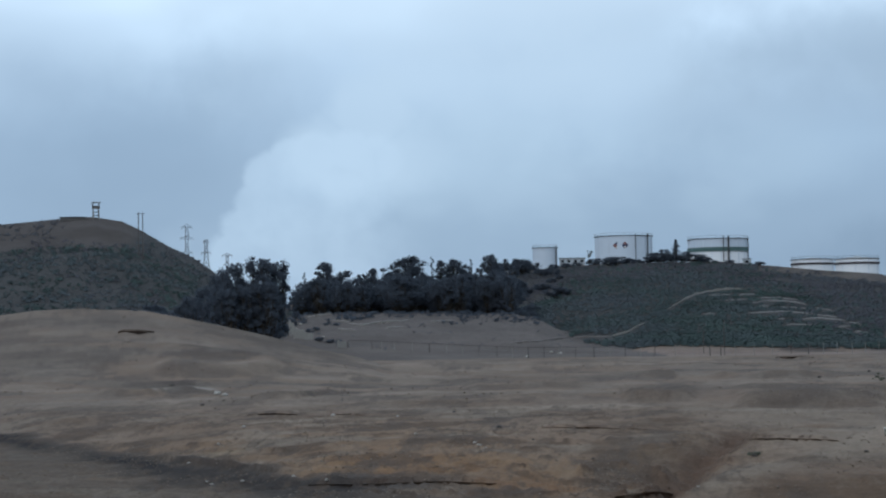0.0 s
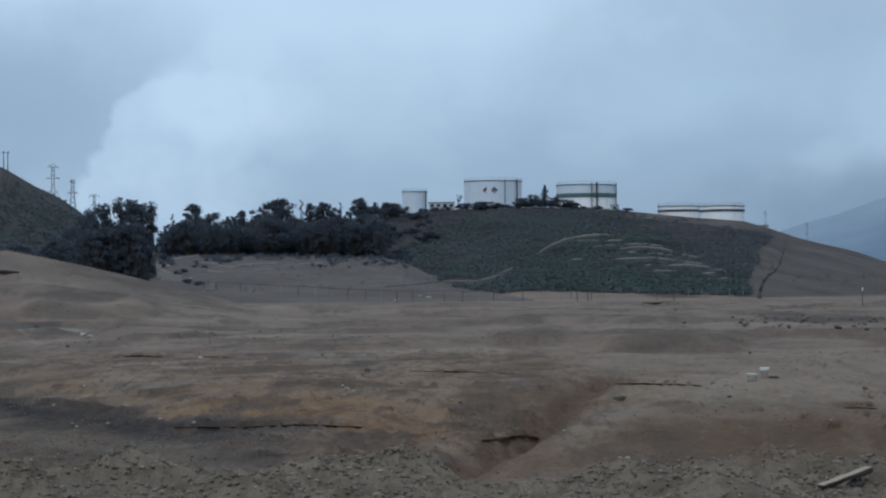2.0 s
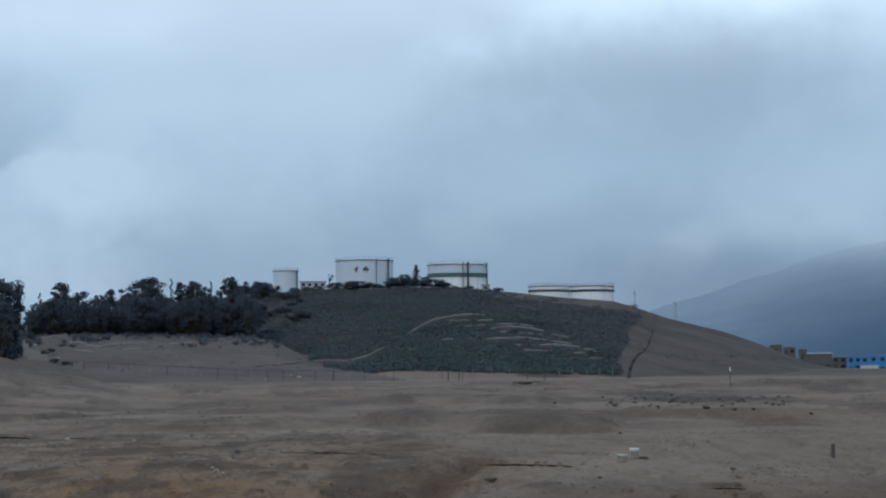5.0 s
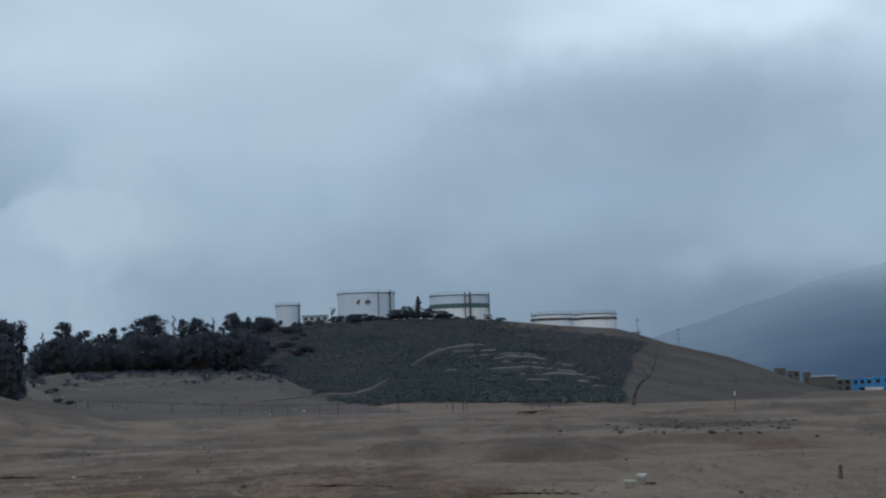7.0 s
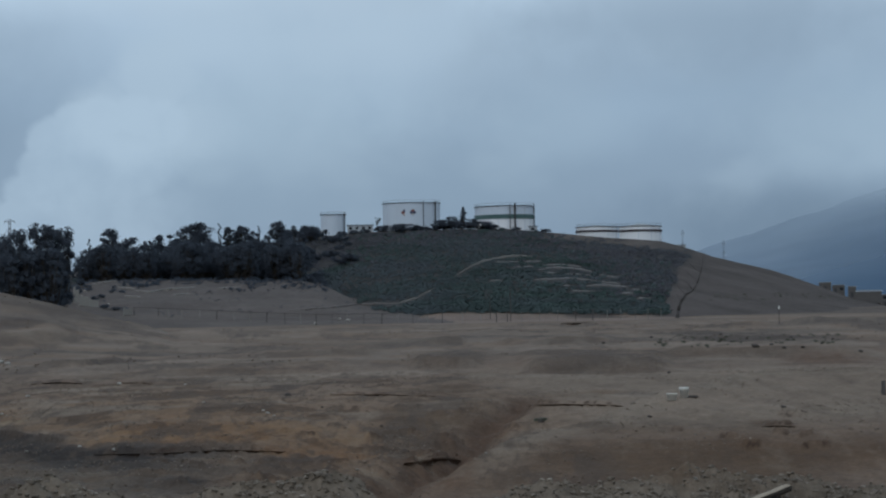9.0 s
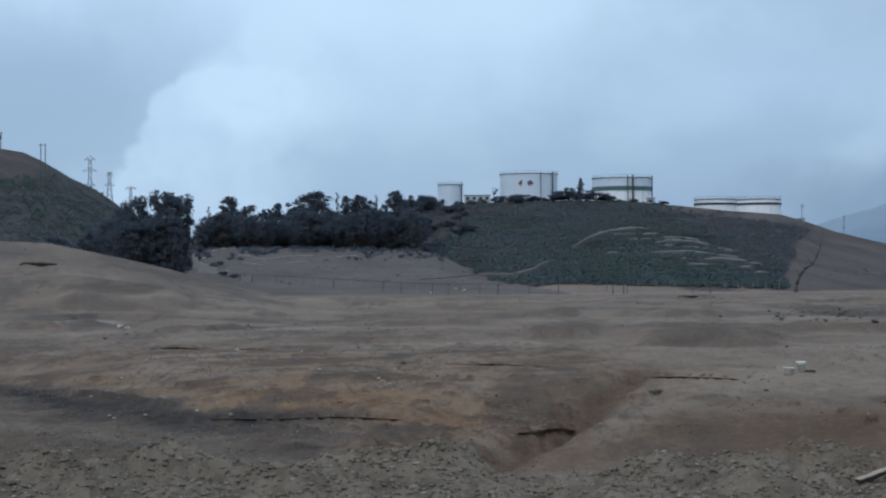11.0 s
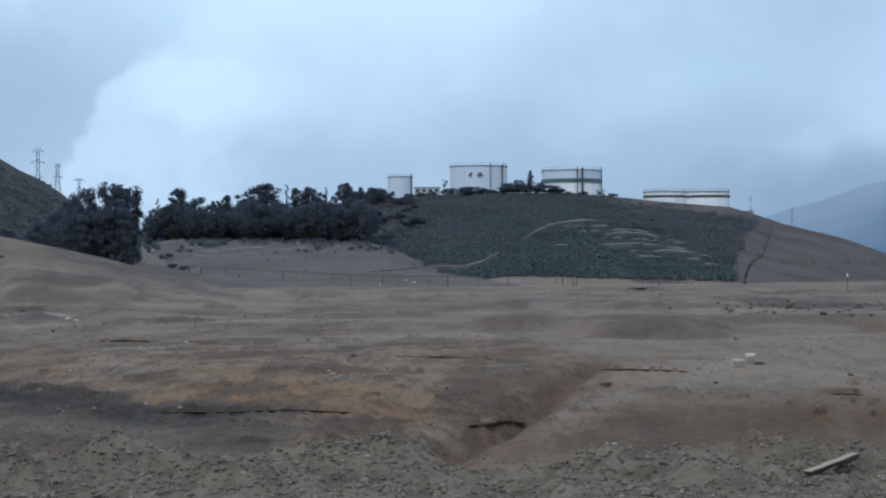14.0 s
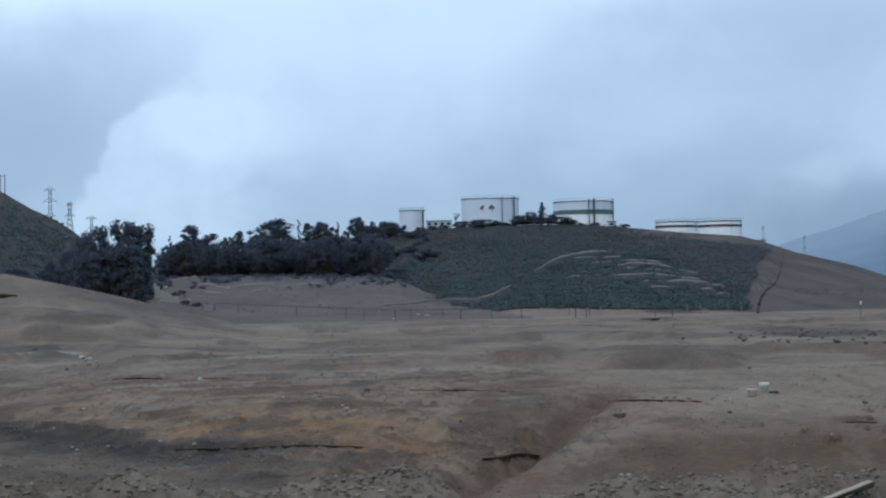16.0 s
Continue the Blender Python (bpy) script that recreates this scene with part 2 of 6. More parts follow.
HOUSE_BLUE = worn("bright_blue_wall_paint", (0.06, 0.26, 0.55), (0.05, 0.20, 0.46), 0.8, 0.8)
HOUSE_GREY = worn("bare_block_wall", (0.135, 0.125, 0.118), (0.10, 0.093, 0.088), 1.5, 0.95)
HOUSE_PALE = worn("pale_wall_paint", (0.42, 0.45, 0.47), (0.34, 0.36, 0.37), 0.8, 0.9)
SHEET_ROOF = worn("grey_sheet_roof", (0.34, 0.36, 0.37), (0.25, 0.26, 0.26), 1.0, 0.6, bump=0.0)
DARK_OPENING = worn("dark_window_glass", (0.02, 0.022, 0.025), (0.03, 0.03, 0.035), 1.0, 0.2, bump=0.0)


# ---- ground ----
class Fold:
    """Smooth gradient noise over the plan, in metres."""

    def __init__(self, seed):
        g = np.random.RandomState(seed)
        p = g.permutation(256)
        self.p = np.concatenate([p, p, p])
        a = g.rand(256) * 2 * np.pi
        self.gx, self.gy = np.tile(np.cos(a), 3), np.tile(np.sin(a), 3)

    def one(self, x, y):
        xi, yi = np.floor(x), np.floor(y)
        xf, yf = x - xi, y - yi
        xi, yi = xi.astype(int) & 255, yi.astype(int) & 255
        u, v = xf * xf * xf * (xf * (xf * 6 - 15) + 10), yf * yf * yf * (yf * (yf * 6 - 15) + 10)
        p, gx, gy = self.p, self.gx, self.gy
        near, far = p[xi] + yi, p[xi + 1] + yi
        h = p[near]
        a = gx[h] * xf + gy[h] * yf
        h = p[far]
        a = a + u * (gx[h] * (xf - 1) + gy[h] * yf - a)
        h = p[near + 1]
        b = gx[h] * xf + gy[h] * (yf - 1)
        h = p[far + 1]
        b = b + u * (gx[h] * (xf - 1) + gy[h] * (yf - 1) - b)
        return 1.5 * (a + v * (b - a))

    def __call__(self, x, y, size, octaves=1, gain=0.5):
        out, amp, k = 0.0, 1.0, 1.0
        for o in range(octaves):
            out = out + amp * self.one(x * k / size + 17.3 * o, y * k / size - 9.1 * o)
            amp, k = amp * gain, k * 2.03
        return out


FA, FB, FC, FD = Fold(11), Fold(23), Fold(37), Fold(51)
EYE_Z = 4.0


def only(weight, fold, x, y, *args):
    """A fold times its weight, worked out only where the weight is not nought."""
    out = np.zeros(np.shape(weight))
    k = np.nonzero(weight)
    if len(k[0]):
        out[k] = weight[k] * fold(x[k], y[k], *args)
    return out


def step(v, lo, hi):
    t = np.clip((v - lo) / (hi - lo), 0, 1)
    return t * t * (3 - 2 * t)


def bump_at(x, y, cx, cy, sx, sy, turn=0.0):
    c, s = math.cos(radians(turn)), math.sin(radians(turn))
    dx, dy = (x - cx) * c + (y - cy) * s, -(x - cx) * s + (y - cy) * c
    return np.exp(-(dx / sx) ** 2 - (dy / sy) ** 2)


def rise(deg, r):
    """Height that stands at that many degrees above eye level at distance r."""
    return EYE_Z + r * np.tan(np.radians(deg))


def hill(az, r, crest_az, crest_deg, foot_r, foot_z, crest_r, power, fall):
    """A ridge seen against the sky: crest heights by bearing, foot and crest distances by bearing."""
    top = rise(np.interp(az, crest_az, crest_deg), crest_r)
    t = np.clip((r - foot_r) / (crest_r - foot_r), 0, 1)
    z = foot_z + (top - foot_z) * t ** power
    return np.where(r > crest_r, top - (r - crest_r) * fall, np.where(r < foot_r, -99.0, z))


def line_distance(x, y, pts):
    """Distance to a polyline and the share of the way along it."""
    best, share = np.full(np.shape(x), 1e9), np.zeros(np.shape(x))
    n = len(pts) - 1
    for i in range(n):
        (ax, ay), (bx, by) = pts[i], pts[i + 1]
        t = np.clip(((x - ax) * (bx - ax) + (y - ay) * (by - ay)) / ((bx - ax) ** 2 + (by - ay) ** 2), 0, 1)
        d = np.hypot(x - ax - t * (bx - ax), y - ay - t * (by - ay))
        share = np.where(d < best, (i + t) / n, share)
        best = np.minimum(d, best)
    return best, share


HEAPS = [(-8.2, 38.2, 0.9, 0.24), (-6.1, 38.4, 1.1, 0.27), (-4.5, 37.6, 0.8, 0.16), (-2.4, 38.2, 1.0, 0.18), (-0.7, 38.4, 1.0, 0.30), (1.6, 38.0, 0.8, 0.20), (3.4, 37.6, 1.0, 0.16),
         (6.0, 38.4, 1.2, 0.25), (7.9, 38.0, 1.0, 0.22), (-7.2, 36.0, 0.7, 0.14), (-3.4, 35.6, 0.7, 0.16), (0.4, 35.9, 0.8, 0.15), (4.8, 35.7, 0.7, 0.15), (2.2, 35.2, 0.6, 0.12), (-5.3, 35.0, 0.7, 0.13)]
GULLY = [(-0.7, 41.5), (0.35, 47.5), (1.9, 54.0), (3.5, 63.0), (6.0, 74.0), (9.4, 78.5)]
# cut banks: bearings and depressions of the foot in degrees from the eye, height, run, how far back it dies away
SCARPS = [
    ([-7.9, -5.94, -4.31, -2.4], [-4.04, -4.07, -4.04, -4.10], 0.17, 0.1, 2.0),
    ([-12.94, -11.69, -11.06, -9.47, -8.03], [-3.14, -3.21, -3.34, -3.53, -3.76], 0.15, 0.12, 3.0),
    ([-6.34, -5.45, -4.88, -4.56], [-4.25, -4.3, -4.41, -4.64], 0.07, 0.1, 1.0),
    ([-6.1, -5.45, -4.64], [-5.0, -4.96, -4.87], 0.05, 0.1, 1.0),
    ([-1.13, 0.26, 1.9], [-2.5, -2.54, -2.6], 0.14, 0.2, 4.0),
    ([4.60, 5.65, 7.30], [-2.93, -2.92, -2.98], 0.18, 0.15, 4.0),
    ([-0.8, 0.26], [-3.86, -3.91], 0.1, 0.1, 1.5),
    ([-9.63, -8.91, -8.19], [-2.0, -1.98, -2.01], 0.14, 0.2, 5.0),
    ([-7.31, -6.26], [-2.01, -2.06], 0.12, 0.2, 5.0),
    ([0.95, 1.8, 2.6], [-4.54, -4.50, -4.46], 0.22, 0.1, 1.2),
    ([1.57, 2.96], [-3.87, -3.84], 0.12, 0.1, 1.0),
    ([0.26, 1.41], [-3.69, -3.6], 0.08, 0.1, 1.0),
    ([11.25, 12.19], [-3.6, -3.6], 0.09, 0.1, 1.0),
    ([5.56, 6.13, 6.65], [-0.59, -0.61, -0.61], 0.9, 3.0, 20.0),
    ([-14.17, -12.63, -11.69, -10.58], [-1.37, -1.37, -1.28, -1.34], 0.4, 1.2, 8.0),
    ([-9.63, -8.19, -6.99], [-1.54, -1.52, -1.41], 0.4, 1.2, 9.0),
    ([-12.47, -10.27, -8.27], [-0.88, -0.85, -0.88], 1.1, 6.0, 25.0),
    ([1.08, 2.23, 3.37], [-1.77, -1.83, -1.78], 0.6, 4.5, 14.0),
    ([4.18, 5.32, 7.1, 8.87], [-1.96, -2.01, -2.03, -1.96], 0.8, 5.0, 18.0),
    ([7.91, 9.66, 12.63, 14.67], [-1.54, -1.59, -1.67, -1.72], 0.55, 4.0, 14.0),
    ([3.53, 5.16, 7.26], [-1.13, -1.18, -1.15], 0.5, 4.0, 12.0),
    ([1.41, 2.88], [-1.15, -1.11], 0.4, 4.0, 12.0),
    ([-3.66, -1.37, 0.75], [-1.34, -1.39, -1.34], 0.35, 4.0, 14.0),
    ([-0.93, -0.54, -0.16], [-2.9, -2.86, -2.9], 0.04, 0.1, 1.0),
    ([3.21, 3.74, 4.3], [-3.89, -3.86, -3.89], 0.07, 0.1, 0.8),
    ([-1.31, -1.01, -0.7], [-2.9, -2.94, -2.9], 0.09, 0.1, 1.3),
    ([2.49, 2.83, 3.17], [-3.03, -3.04, -3.03], 0.08, 0.1, 1.4),
    ([2.98, 3.45, 3.92], [-2.88, -2.9, -2.88], 0.07, 0.1, 0.8),
    ([0.51, 1.13, 1.77], [-2.88, -2.91, -2.88], 0.07, 0.1, 0.9),
    ([3.14, 3.74, 4.35], [-3.56, -3.6, -3.56], 0.07, 0.1, 1.0),
    ([1.28, 1.55, 1.82], [-3.37, -3.34, -3.37], 0.09, 0.1, 0.6),
    ([-2.08, -1.75, -1.41], [-3.63, -3.65, -3.63], 0.07, 0.1, 0.9),
    ([3.68, 4.07, 4.46], [-3.03, -2.99, -3.03], 0.08, 0.1, 0.8),
    ([-0.2, 0.15, 0.49], [-3.81, -3.81, -3.81], 0.09, 0.1, 0.7),
    ([-1.98, -1.44, -0.88], [-3.07, -3.09, -3.07], 0.05, 0.1, 0.9),
    ([-1.28, -1.06, -0.83], [-3.4, -3.42, -3.4], 0.09, 0.1, 1.5),
    ([2.09, 2.31, 2.52], [-4.12, -4.09, -4.12], 0.1, 0.1, 1.3),
    ([0.13, 0.61, 1.1], [-4.09, -4.12, -4.09], 0.06, 0.1, 0.8),
    ([0.33, 0.7, 1.08], [-2.94, -2.99, -2.94], 0.06, 0.1, 0.6),
    ([-12.19, -11.66, -11.12], [-2.31, -2.29, -2.31], 0.06, 0.1, 0.7),
    ([-2.86, -2.57, -2.27], [-2.7, -2.67, -2.7], 0.04, 0.1, 0.8),
    ([-5.94, -5.73, -5.5], [-2.27, -2.27, -2.27], 0.05, 0.1, 1.5),
    ([-11.44, -10.9, -10.38], [-2.86, -2.86, -2.86], 0.1, 0.1, 1.0),
    ([-10.27, -10.06, -9.84], [-2.68, -2.68, -2.68], 0.05, 0.1, 1.4),
    ([-4.39, -4.17, -3.96], [-2.81, -2.8, -2.81], 0.05, 0.1, 0.8),
    ([-10.36, -10.11, -9.85], [-3.4, -3.35, -3.4], 0.1, 0.1, 1.1),
    ([-2.78, -2.18, -1.55], [-2.67, -2.68, -2.67], 0.09, 0.1, 1.3),
    ([-7.78, -7.47, -7.18], [-2.19, -2.23, -2.19], 0.09, 0.1, 1.4),
    ([-9.33, -8.79, -8.23], [-3.06, -3.07, -3.06], 0.09, 0.1, 1.1),
    ([10.0, 10.31, 10.63], [-3.89, -3.94, -3.89], 0.1, 0.1, 0.7),
    ([12.3, 12.78, 13.25], [-4.2, -4.17, -4.2], 0.09, 0.1, 0.7),
    ([12.28, 12.5, 12.72], [-3.87, -3.84, -3.87], 0.08, 0.1, 1.1),
    ([10.66, 10.96, 11.25], [-4.17, -4.12, -4.17], 0.1, 0.1, 0.6),
    ([11.61, 12.16, 12.7], [-3.24, -3.27, -3.24], 0.09, 0.1, 1.1),
    ([11.62, 12.11, 12.59], [-3.34, -3.32, -3.34], 0.09, 0.1, 1.3),
    ([8.66, 8.87, 9.07], [-3.71, -3.66, -3.71], 0.08, 0.1, 1.0),
    ([11.53, 11.78, 12.03], [-3.81, -3.79, -3.81], 0.09, 0.1, 1.1),
    ([-13.28, -12.78, -12.25], [0.43, 0.39, 0.44], 0.9, 0.8, 6.0),
]
FEET = []


def jagged(az):
    return 0.5 * np.sin(az * 5.0) + 0.35 * np.sin(az * 13.0 + 1.0) + 0.25 * np.sin(az * 31.0)


def scarp_field(az, r):
    lift, face = np.zeros(np.shape(az)), np.zeros(np.shape(az))
    near = np.where((np.abs(az) < 17.5) & (r > 30) & (r < 520))
    az, r = az[near], r[near]
    lf, fc = np.zeros(len(az)), np.zeros(len(az))
    jag = jagged(az)
    for i, (bearings, dists, high, run, back) in enumerate(FEET):
        k = np.where((az > bearings[0]) & (az < bearings[-1]) & (r > dists.min() * 0.95) & (r < dists.max() + run + 5 * back))[0]
        a, q = az[k], r[k]
        foot = np.interp(a, bearings, dists) + min(0.15, run) * jag[k]
        span = bearings[-1] - bearings[0]
        ends = step(a, bearings[0], bearings[0] + 0.18 * span) * step(a, bearings[-1], bearings[-1] - 0.18 * span)
        ends = ends * (0.9 + 0.12 * np.sin(a * 2.3 + i))
        lf[k] += high * ends * step(q, foot, foot + run) * np.exp(-np.maximum(0, q - foot - run) / back)
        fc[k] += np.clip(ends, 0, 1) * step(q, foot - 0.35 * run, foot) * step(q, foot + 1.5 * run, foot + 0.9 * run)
    lift[near], face[near] = lf, fc
    return lift, np.clip(face, 0, 1)


TANK_CREST_AZ = [-14, -9, -7.5, -5, -2.5, 0, 2.5, 4, 5.5, 7, 8.5, 9.25, 10.05, 11.64, 12.6, 13.9, 16, 20]
TANK_CREST_DEG = [0.6, 0.9, 1.25, 1.6, 1.95, 2.18, 2.22, 2.2, 2.05, 1.88, 1.76, 1.53, 1.25, 0.85, 0.50, -0.02, -0.45, -0.4]
LEFT_CREST_AZ = [-30, -20, -16.56, -15.6, -14.99, -13.96, -13.16, -12.61, -11.81, -11.17, -10.61, -9.6, -8.4, -7]
LEFT_CREST_DEG = [2.9, 3.3, 3.55, 3.64, 3.70, 3.76, 3.63, 3.37, 2.89, 2.59, 2.21, 1.2, 0.5, 0.1]
MOUND_AZ = [-26, -20, -16.6, -15.6, -14.5, -12.5, -11.35, -10.2, -9.1, -8.3, -7.2, -6, -5]
MOUND_DEG = [0.3, 0.75, 1.04, 1.17, 1.21, 1.12, 0.89, 0.63, 0.37, 0.14, -0.16, -0.5, -0.95]


def swell_edge(x, y):
    """Distance across from the brow of the sandy swell beyond the gully."""
    return x - np.interp(y, [36, 41, 46, 53, 60, 70, 100], [-1.4, 0.0, 1.5, 4.0, 6.9, 11.5, 24.0]) - 0.4 * FC(x, y, 5.0)


def eroded(x, y):
    """Where rain has washed out the orange soil, between the flat and the sandy swell."""
    k = (bump_at(x, y, 1.4, 58.0, 2.6, 14.0, -15) + 0.7 * bump_at(x, y, -1.5, 52.0, 3.0, 6.0)) * step(swell_edge(x, y), 0.4, -0.4) * step(y, 43, 46)
    return np.where(k < 0.02, 0.0, np.clip(k, 0, 1))


def surface(x, y):
    """Height of the ground and what it belongs to: 0 plain, 1 mound, 2 low hill, 3 hill of the tanks, 4 hill of the tower."""
    x, y = np.asarray(x, float), np.asarray(y, float)
    kind = np.zeros(np.shape(x), int)

    def over(z, new_z, k):
        kind[new_z > z] = k
        return np.maximum(z, new_z)

    r = np.hypot(x, y) + 1e-6
    az = np.degrees(np.arctan2(x, y))
    front = step(np.abs(az), 75, 40)
    # plain, gently folded, the folds longer across the line of sight
    z = only(0.11 * step(r, 25, 60), FA, x, y * 1.3, 9.0, 3)
    z = z + only(0.17 * step(r, 95, 150) * step(r, 450, 380), FD, x, y * 0.8, 11.0, 4, 0.6)
    calm = 1 - 0.75 * step(-az, 5.0, 8.0) * step(r, 150, 200)
    z = z + only(0.24 * calm * step(r, 70, 150) * step(r, 520, 300), FB, x, y * 2.2, 60.0, 3)
    z = z + only(0.30 * calm * step(r, 130, 230) * step(r, 520, 330), FC, x, y * 3.0, 110.0, 2)
    z = z + only(2.0 * step(r, 480, 700), FD, x, y, 160.0, 4)
    # small hummocks and wash-outs, drawn out along the fall of the plain
    z = z + only(0.05 * step(r, 44, 55) * step(r, 130, 100), FC, x, y * 0.35, 1.6, 4, 0.65)
    z = z + np.abs(only(0.11 * step(r, 90, 130) * step(r, 400, 300), FA, x + 31, y * 0.4, 5.0, 4, 0.65))
    # upper flat behind the orange bank, lower pan in front of it
    bank_y = 60 + 2.2 * FB(x + 40, y * 0, 9.0, 3) + np.where(x < -8, (-8 - x) * 1.7, 0)
    z = z + 0.50 * step(y, bank_y, bank_y + 13) + 0.14 * step(y, bank_y - 2.0, bank_y) - 0.12
    # sandy swell beyond the gully
    swell = step(swell_edge(x, y), 0.0, 0.9) * step(y, 43.0, 50.0) * step(y, 100, 70)
    z = z + 0.80 * swell * front
    d, along = line_distance(x, y, GULLY)
    wide = 0.85 - 0.35 * along
    z = z - (0.78 - 0.42 * along) * np.exp(-(d / wide) ** 2) * (1 + 0.5 * FA(x, y, 1.6, 2))
    # washed-out ground beside the gully, cut by runnels
    worn_down = eroded(x, y)
    z = z - np.abs(only(0.26 * worn_down, FB, x + 0.25 * y, y * 0.45, 2.2, 4, 0.62)) + only(0.05 * worn_down, FD, x, y * 0.6, 0.7, 3, 0.6)
    # hollow with an undercut lip
    z = z - 0.30 * bump_at(x, y, 1.2, 49.5, 0.8, 0.8)
    # rubble bank along the near side
    crest_y = 38.0 + 0.8 * FB(x, y * 0, 6.0, 2)
    crest_z = 0.36 + 0.10 * FC(x + 5, y * 0 + 3, 3.6, 2) - 0.42 * bump_at(x, y * 0, 1.4, 0, 1.3, 1) - 0.10 * bump_at(x, y * 0, -7.6, 0, 1.0, 1)
    berm = np.exp(-((y - crest_y) / np.where(y > crest_y, 1.9, 4.6)) ** 2) * front
    z = z + crest_z * berm
    berm[berm < 1e-4] = 0.0
    heaps = sum(1.75 * hh * np.exp(-(np.hypot(x - hx, (y - hy) * 0.8) / (1.0 * hs)) ** 2.2) for hx, hy, hs, hh in HEAPS)
    heaps[heaps < 1e-4] = 0.0
    z = z + heaps + only(0.18 * heaps, FB, x, y, 0.7, 2)
    z = z + np.abs(only(0.22 * berm, FA, x, y, 1.5, 2)) + only(0.11 * berm, FD, x, y, 0.5, 4, 0.6) - 0.05 * berm
    z = z + only((0.04 + 0.06 * step(x, 0, -3)) * step(r, 30, 40) * step(r, 80, 55), FD, x, y, 0.8, 3, 0.65)
    # mid-ground banks
    for bx, by, sx, sy, hgt in ((-38, 200, 16, 10, 0.8), (30, 118, 13, 7, 0.3), (58, 240, 22, 12, 1.0), (-20, 240, 14, 10, 0.7)):
        lump = hgt * bump_at(x, y, bx, by, sx, sy, 4)
        lump[lump < 1e-4] = 0.0
        z = z + lump + only(0.35 * lump, FD, x, y, 8.0, 2)
    lift, _ = scarp_field(az, r)
    z = z + lift * front
    # big bare mound
    m = rise(np.interp(az, MOUND_AZ, MOUND_DEG), 265.0)
    t = np.clip((r - 150) / (265 - 150), 0, 1)
    z = over(z, np.where((az < -5.0) & (az > -60), np.where(r < 265, z + (m - z) * t ** 1.35 + only(0.16 * t * (az < -4.9), FA, x, y * 0.5, 6.0, 4, 0.65), m - (r - 265) * 0.16), -99), 1)
    # low bare hill behind the fence
    low = rise(np.interp(az, [-9, -8.3, -7.5, -6, -4, -2, -1.35, -0.7, -0.22, 0.9, 1.9, 2.5], [0.45, 0.82, 0.90, 0.90, 0.84, 0.76, 0.70, 0.38, 0.2, 0.04, -0.16, -0.4]), 520.0)
    t = np.clip((r - 405) / (520 - 405), 0, 1)
    lowz = np.where(r < 520, z + (low - z) * t ** 1.2, low - (r - 520) * 0.03)
    z = over(z, np.where((az > -9) & (az < 2.5), lowz + only(0.35 * step(r, 420, 450) * (r < 800), FD, x, y, 22.0, 3) + only(0.30 * step(r, 420, 450) * (r < 800), FB, x, y * 0.5, 6.0, 4, 0.65), -99), 2)
    # hill of the tanks
    foot = np.interp(az, [-14, -6, -2, 0.5, 2, 9, 10, 14, 20], [600, 560, 530, 455, 440, 450, 470, 560, 640])
    crest = np.interp(az, [-14, -6, 0, 6, 10, 16], [700, 700, 705, 705, 700, 720])
    tank = hill(az, r, TANK_CREST_AZ, TANK_CREST_DEG, foot, 0.5, crest, 0.93, np.interp(az, [7.6, 9.0], [-0.032, 0.03]))
    tank = tank - 0.085 * np.maximum(0, r - 920)
    tank = tank + only(0.9 * step(r, foot + 5, foot + 80) * step(r, crest, crest - 50), FB, x, y, 46.0, 3)
    z = over(z, np.where((az > -14) & (az < 30), tank, -99), 3)
    # hill of the watch tower
    left = hill(az, r, LEFT_CREST_AZ, LEFT_CREST_DEG, 440 + 0 * r, -2.0, 720 + 0 * r, 1.0, 0.06)
    left = left + only(1.6 * step(r, 445, 520) * step(r, 720, 680) * (az < -6.9), FC, x, y, 60.0, 3)
    z = over(z, np.where((az < -7) & (az > -70), left, -99), 4)
    # low far land
    z = np.where(r > 1500, z * step(r, 2600, 1500), z)
    # the bank the camera stands on
    z = z + 2.35 * step(r, 19, 3.0)
    return z, kind


def height(x, y):
    return surface(x, y)[0]


def scrub_cover(x, y, kind):
    """How densely scrub covers the hills there."""
    r, az = np.hypot(x, y), np.degrees(np.arctan2(x, y))
    n = FC(x, y, 70.0, 3)
    up = step(r, 455, 700)
    edge = 8.6 + 0.75 * up + 0.25 * n
    tanks = (kind == 3) * step(az, edge + 0.15, edge - 0.15) * step(r, 452, 462) * step(r, 705, 690)
    tanks = tanks * (1 - 0.5 * step(az, 4.6, 5.4) * step(r, 655, 672))
    bare = 0.6 * bump_at(az, r, 8.3, 690, 0.9, 30) + 0.4 * bump_at(az, r, 7.4, 466, 0.5, 8)
    tanks = tanks * (1 - np.clip(bare, 0, 0.9))
    crest = np.interp(az, LEFT_CREST_AZ, LEFT_CREST_DEG)
    el = np.interp(r, [440, 720], [0.0, 1.0]) * crest
    left = (kind == 4) * step(el + 0.25 * n - 1.1 * step(az, -13.2, -12.3), 3.0, 2.3) * (az < -7)
    return np.clip(tanks + left, 0, 1)


def sight(az, el, near=30.0, far=720.0):
    """Distance at which the line of sight at that bearing and elevation first meets the ground."""
    a = radians(az)
    reach = 4.0 / math.tan(radians(-el)) if el < -0.35 else 1e9
    low, high = (max(near, 0.5 * reach), min(far, 1.5 * reach)) if reach < 1e9 else (near, far)
    r = np.geomspace(low, high, int(220 * math.log(high / low)) + 2)
    for _ in range(2):
        e = np.degrees(np.arctan2(height(r * math.sin(a), r * math.cos(a)) - EYE_Z, r))
        k = int(np.argmax(e >= el))
        if e[k] < el:
            return far
        hit = float(r[k])
        r = np.linspace(r[max(0, k - 1)], r[k], 24)
    return hit


def ground_at(x, y):
    return float(height(np.array([x]), np.array([y]))[0])


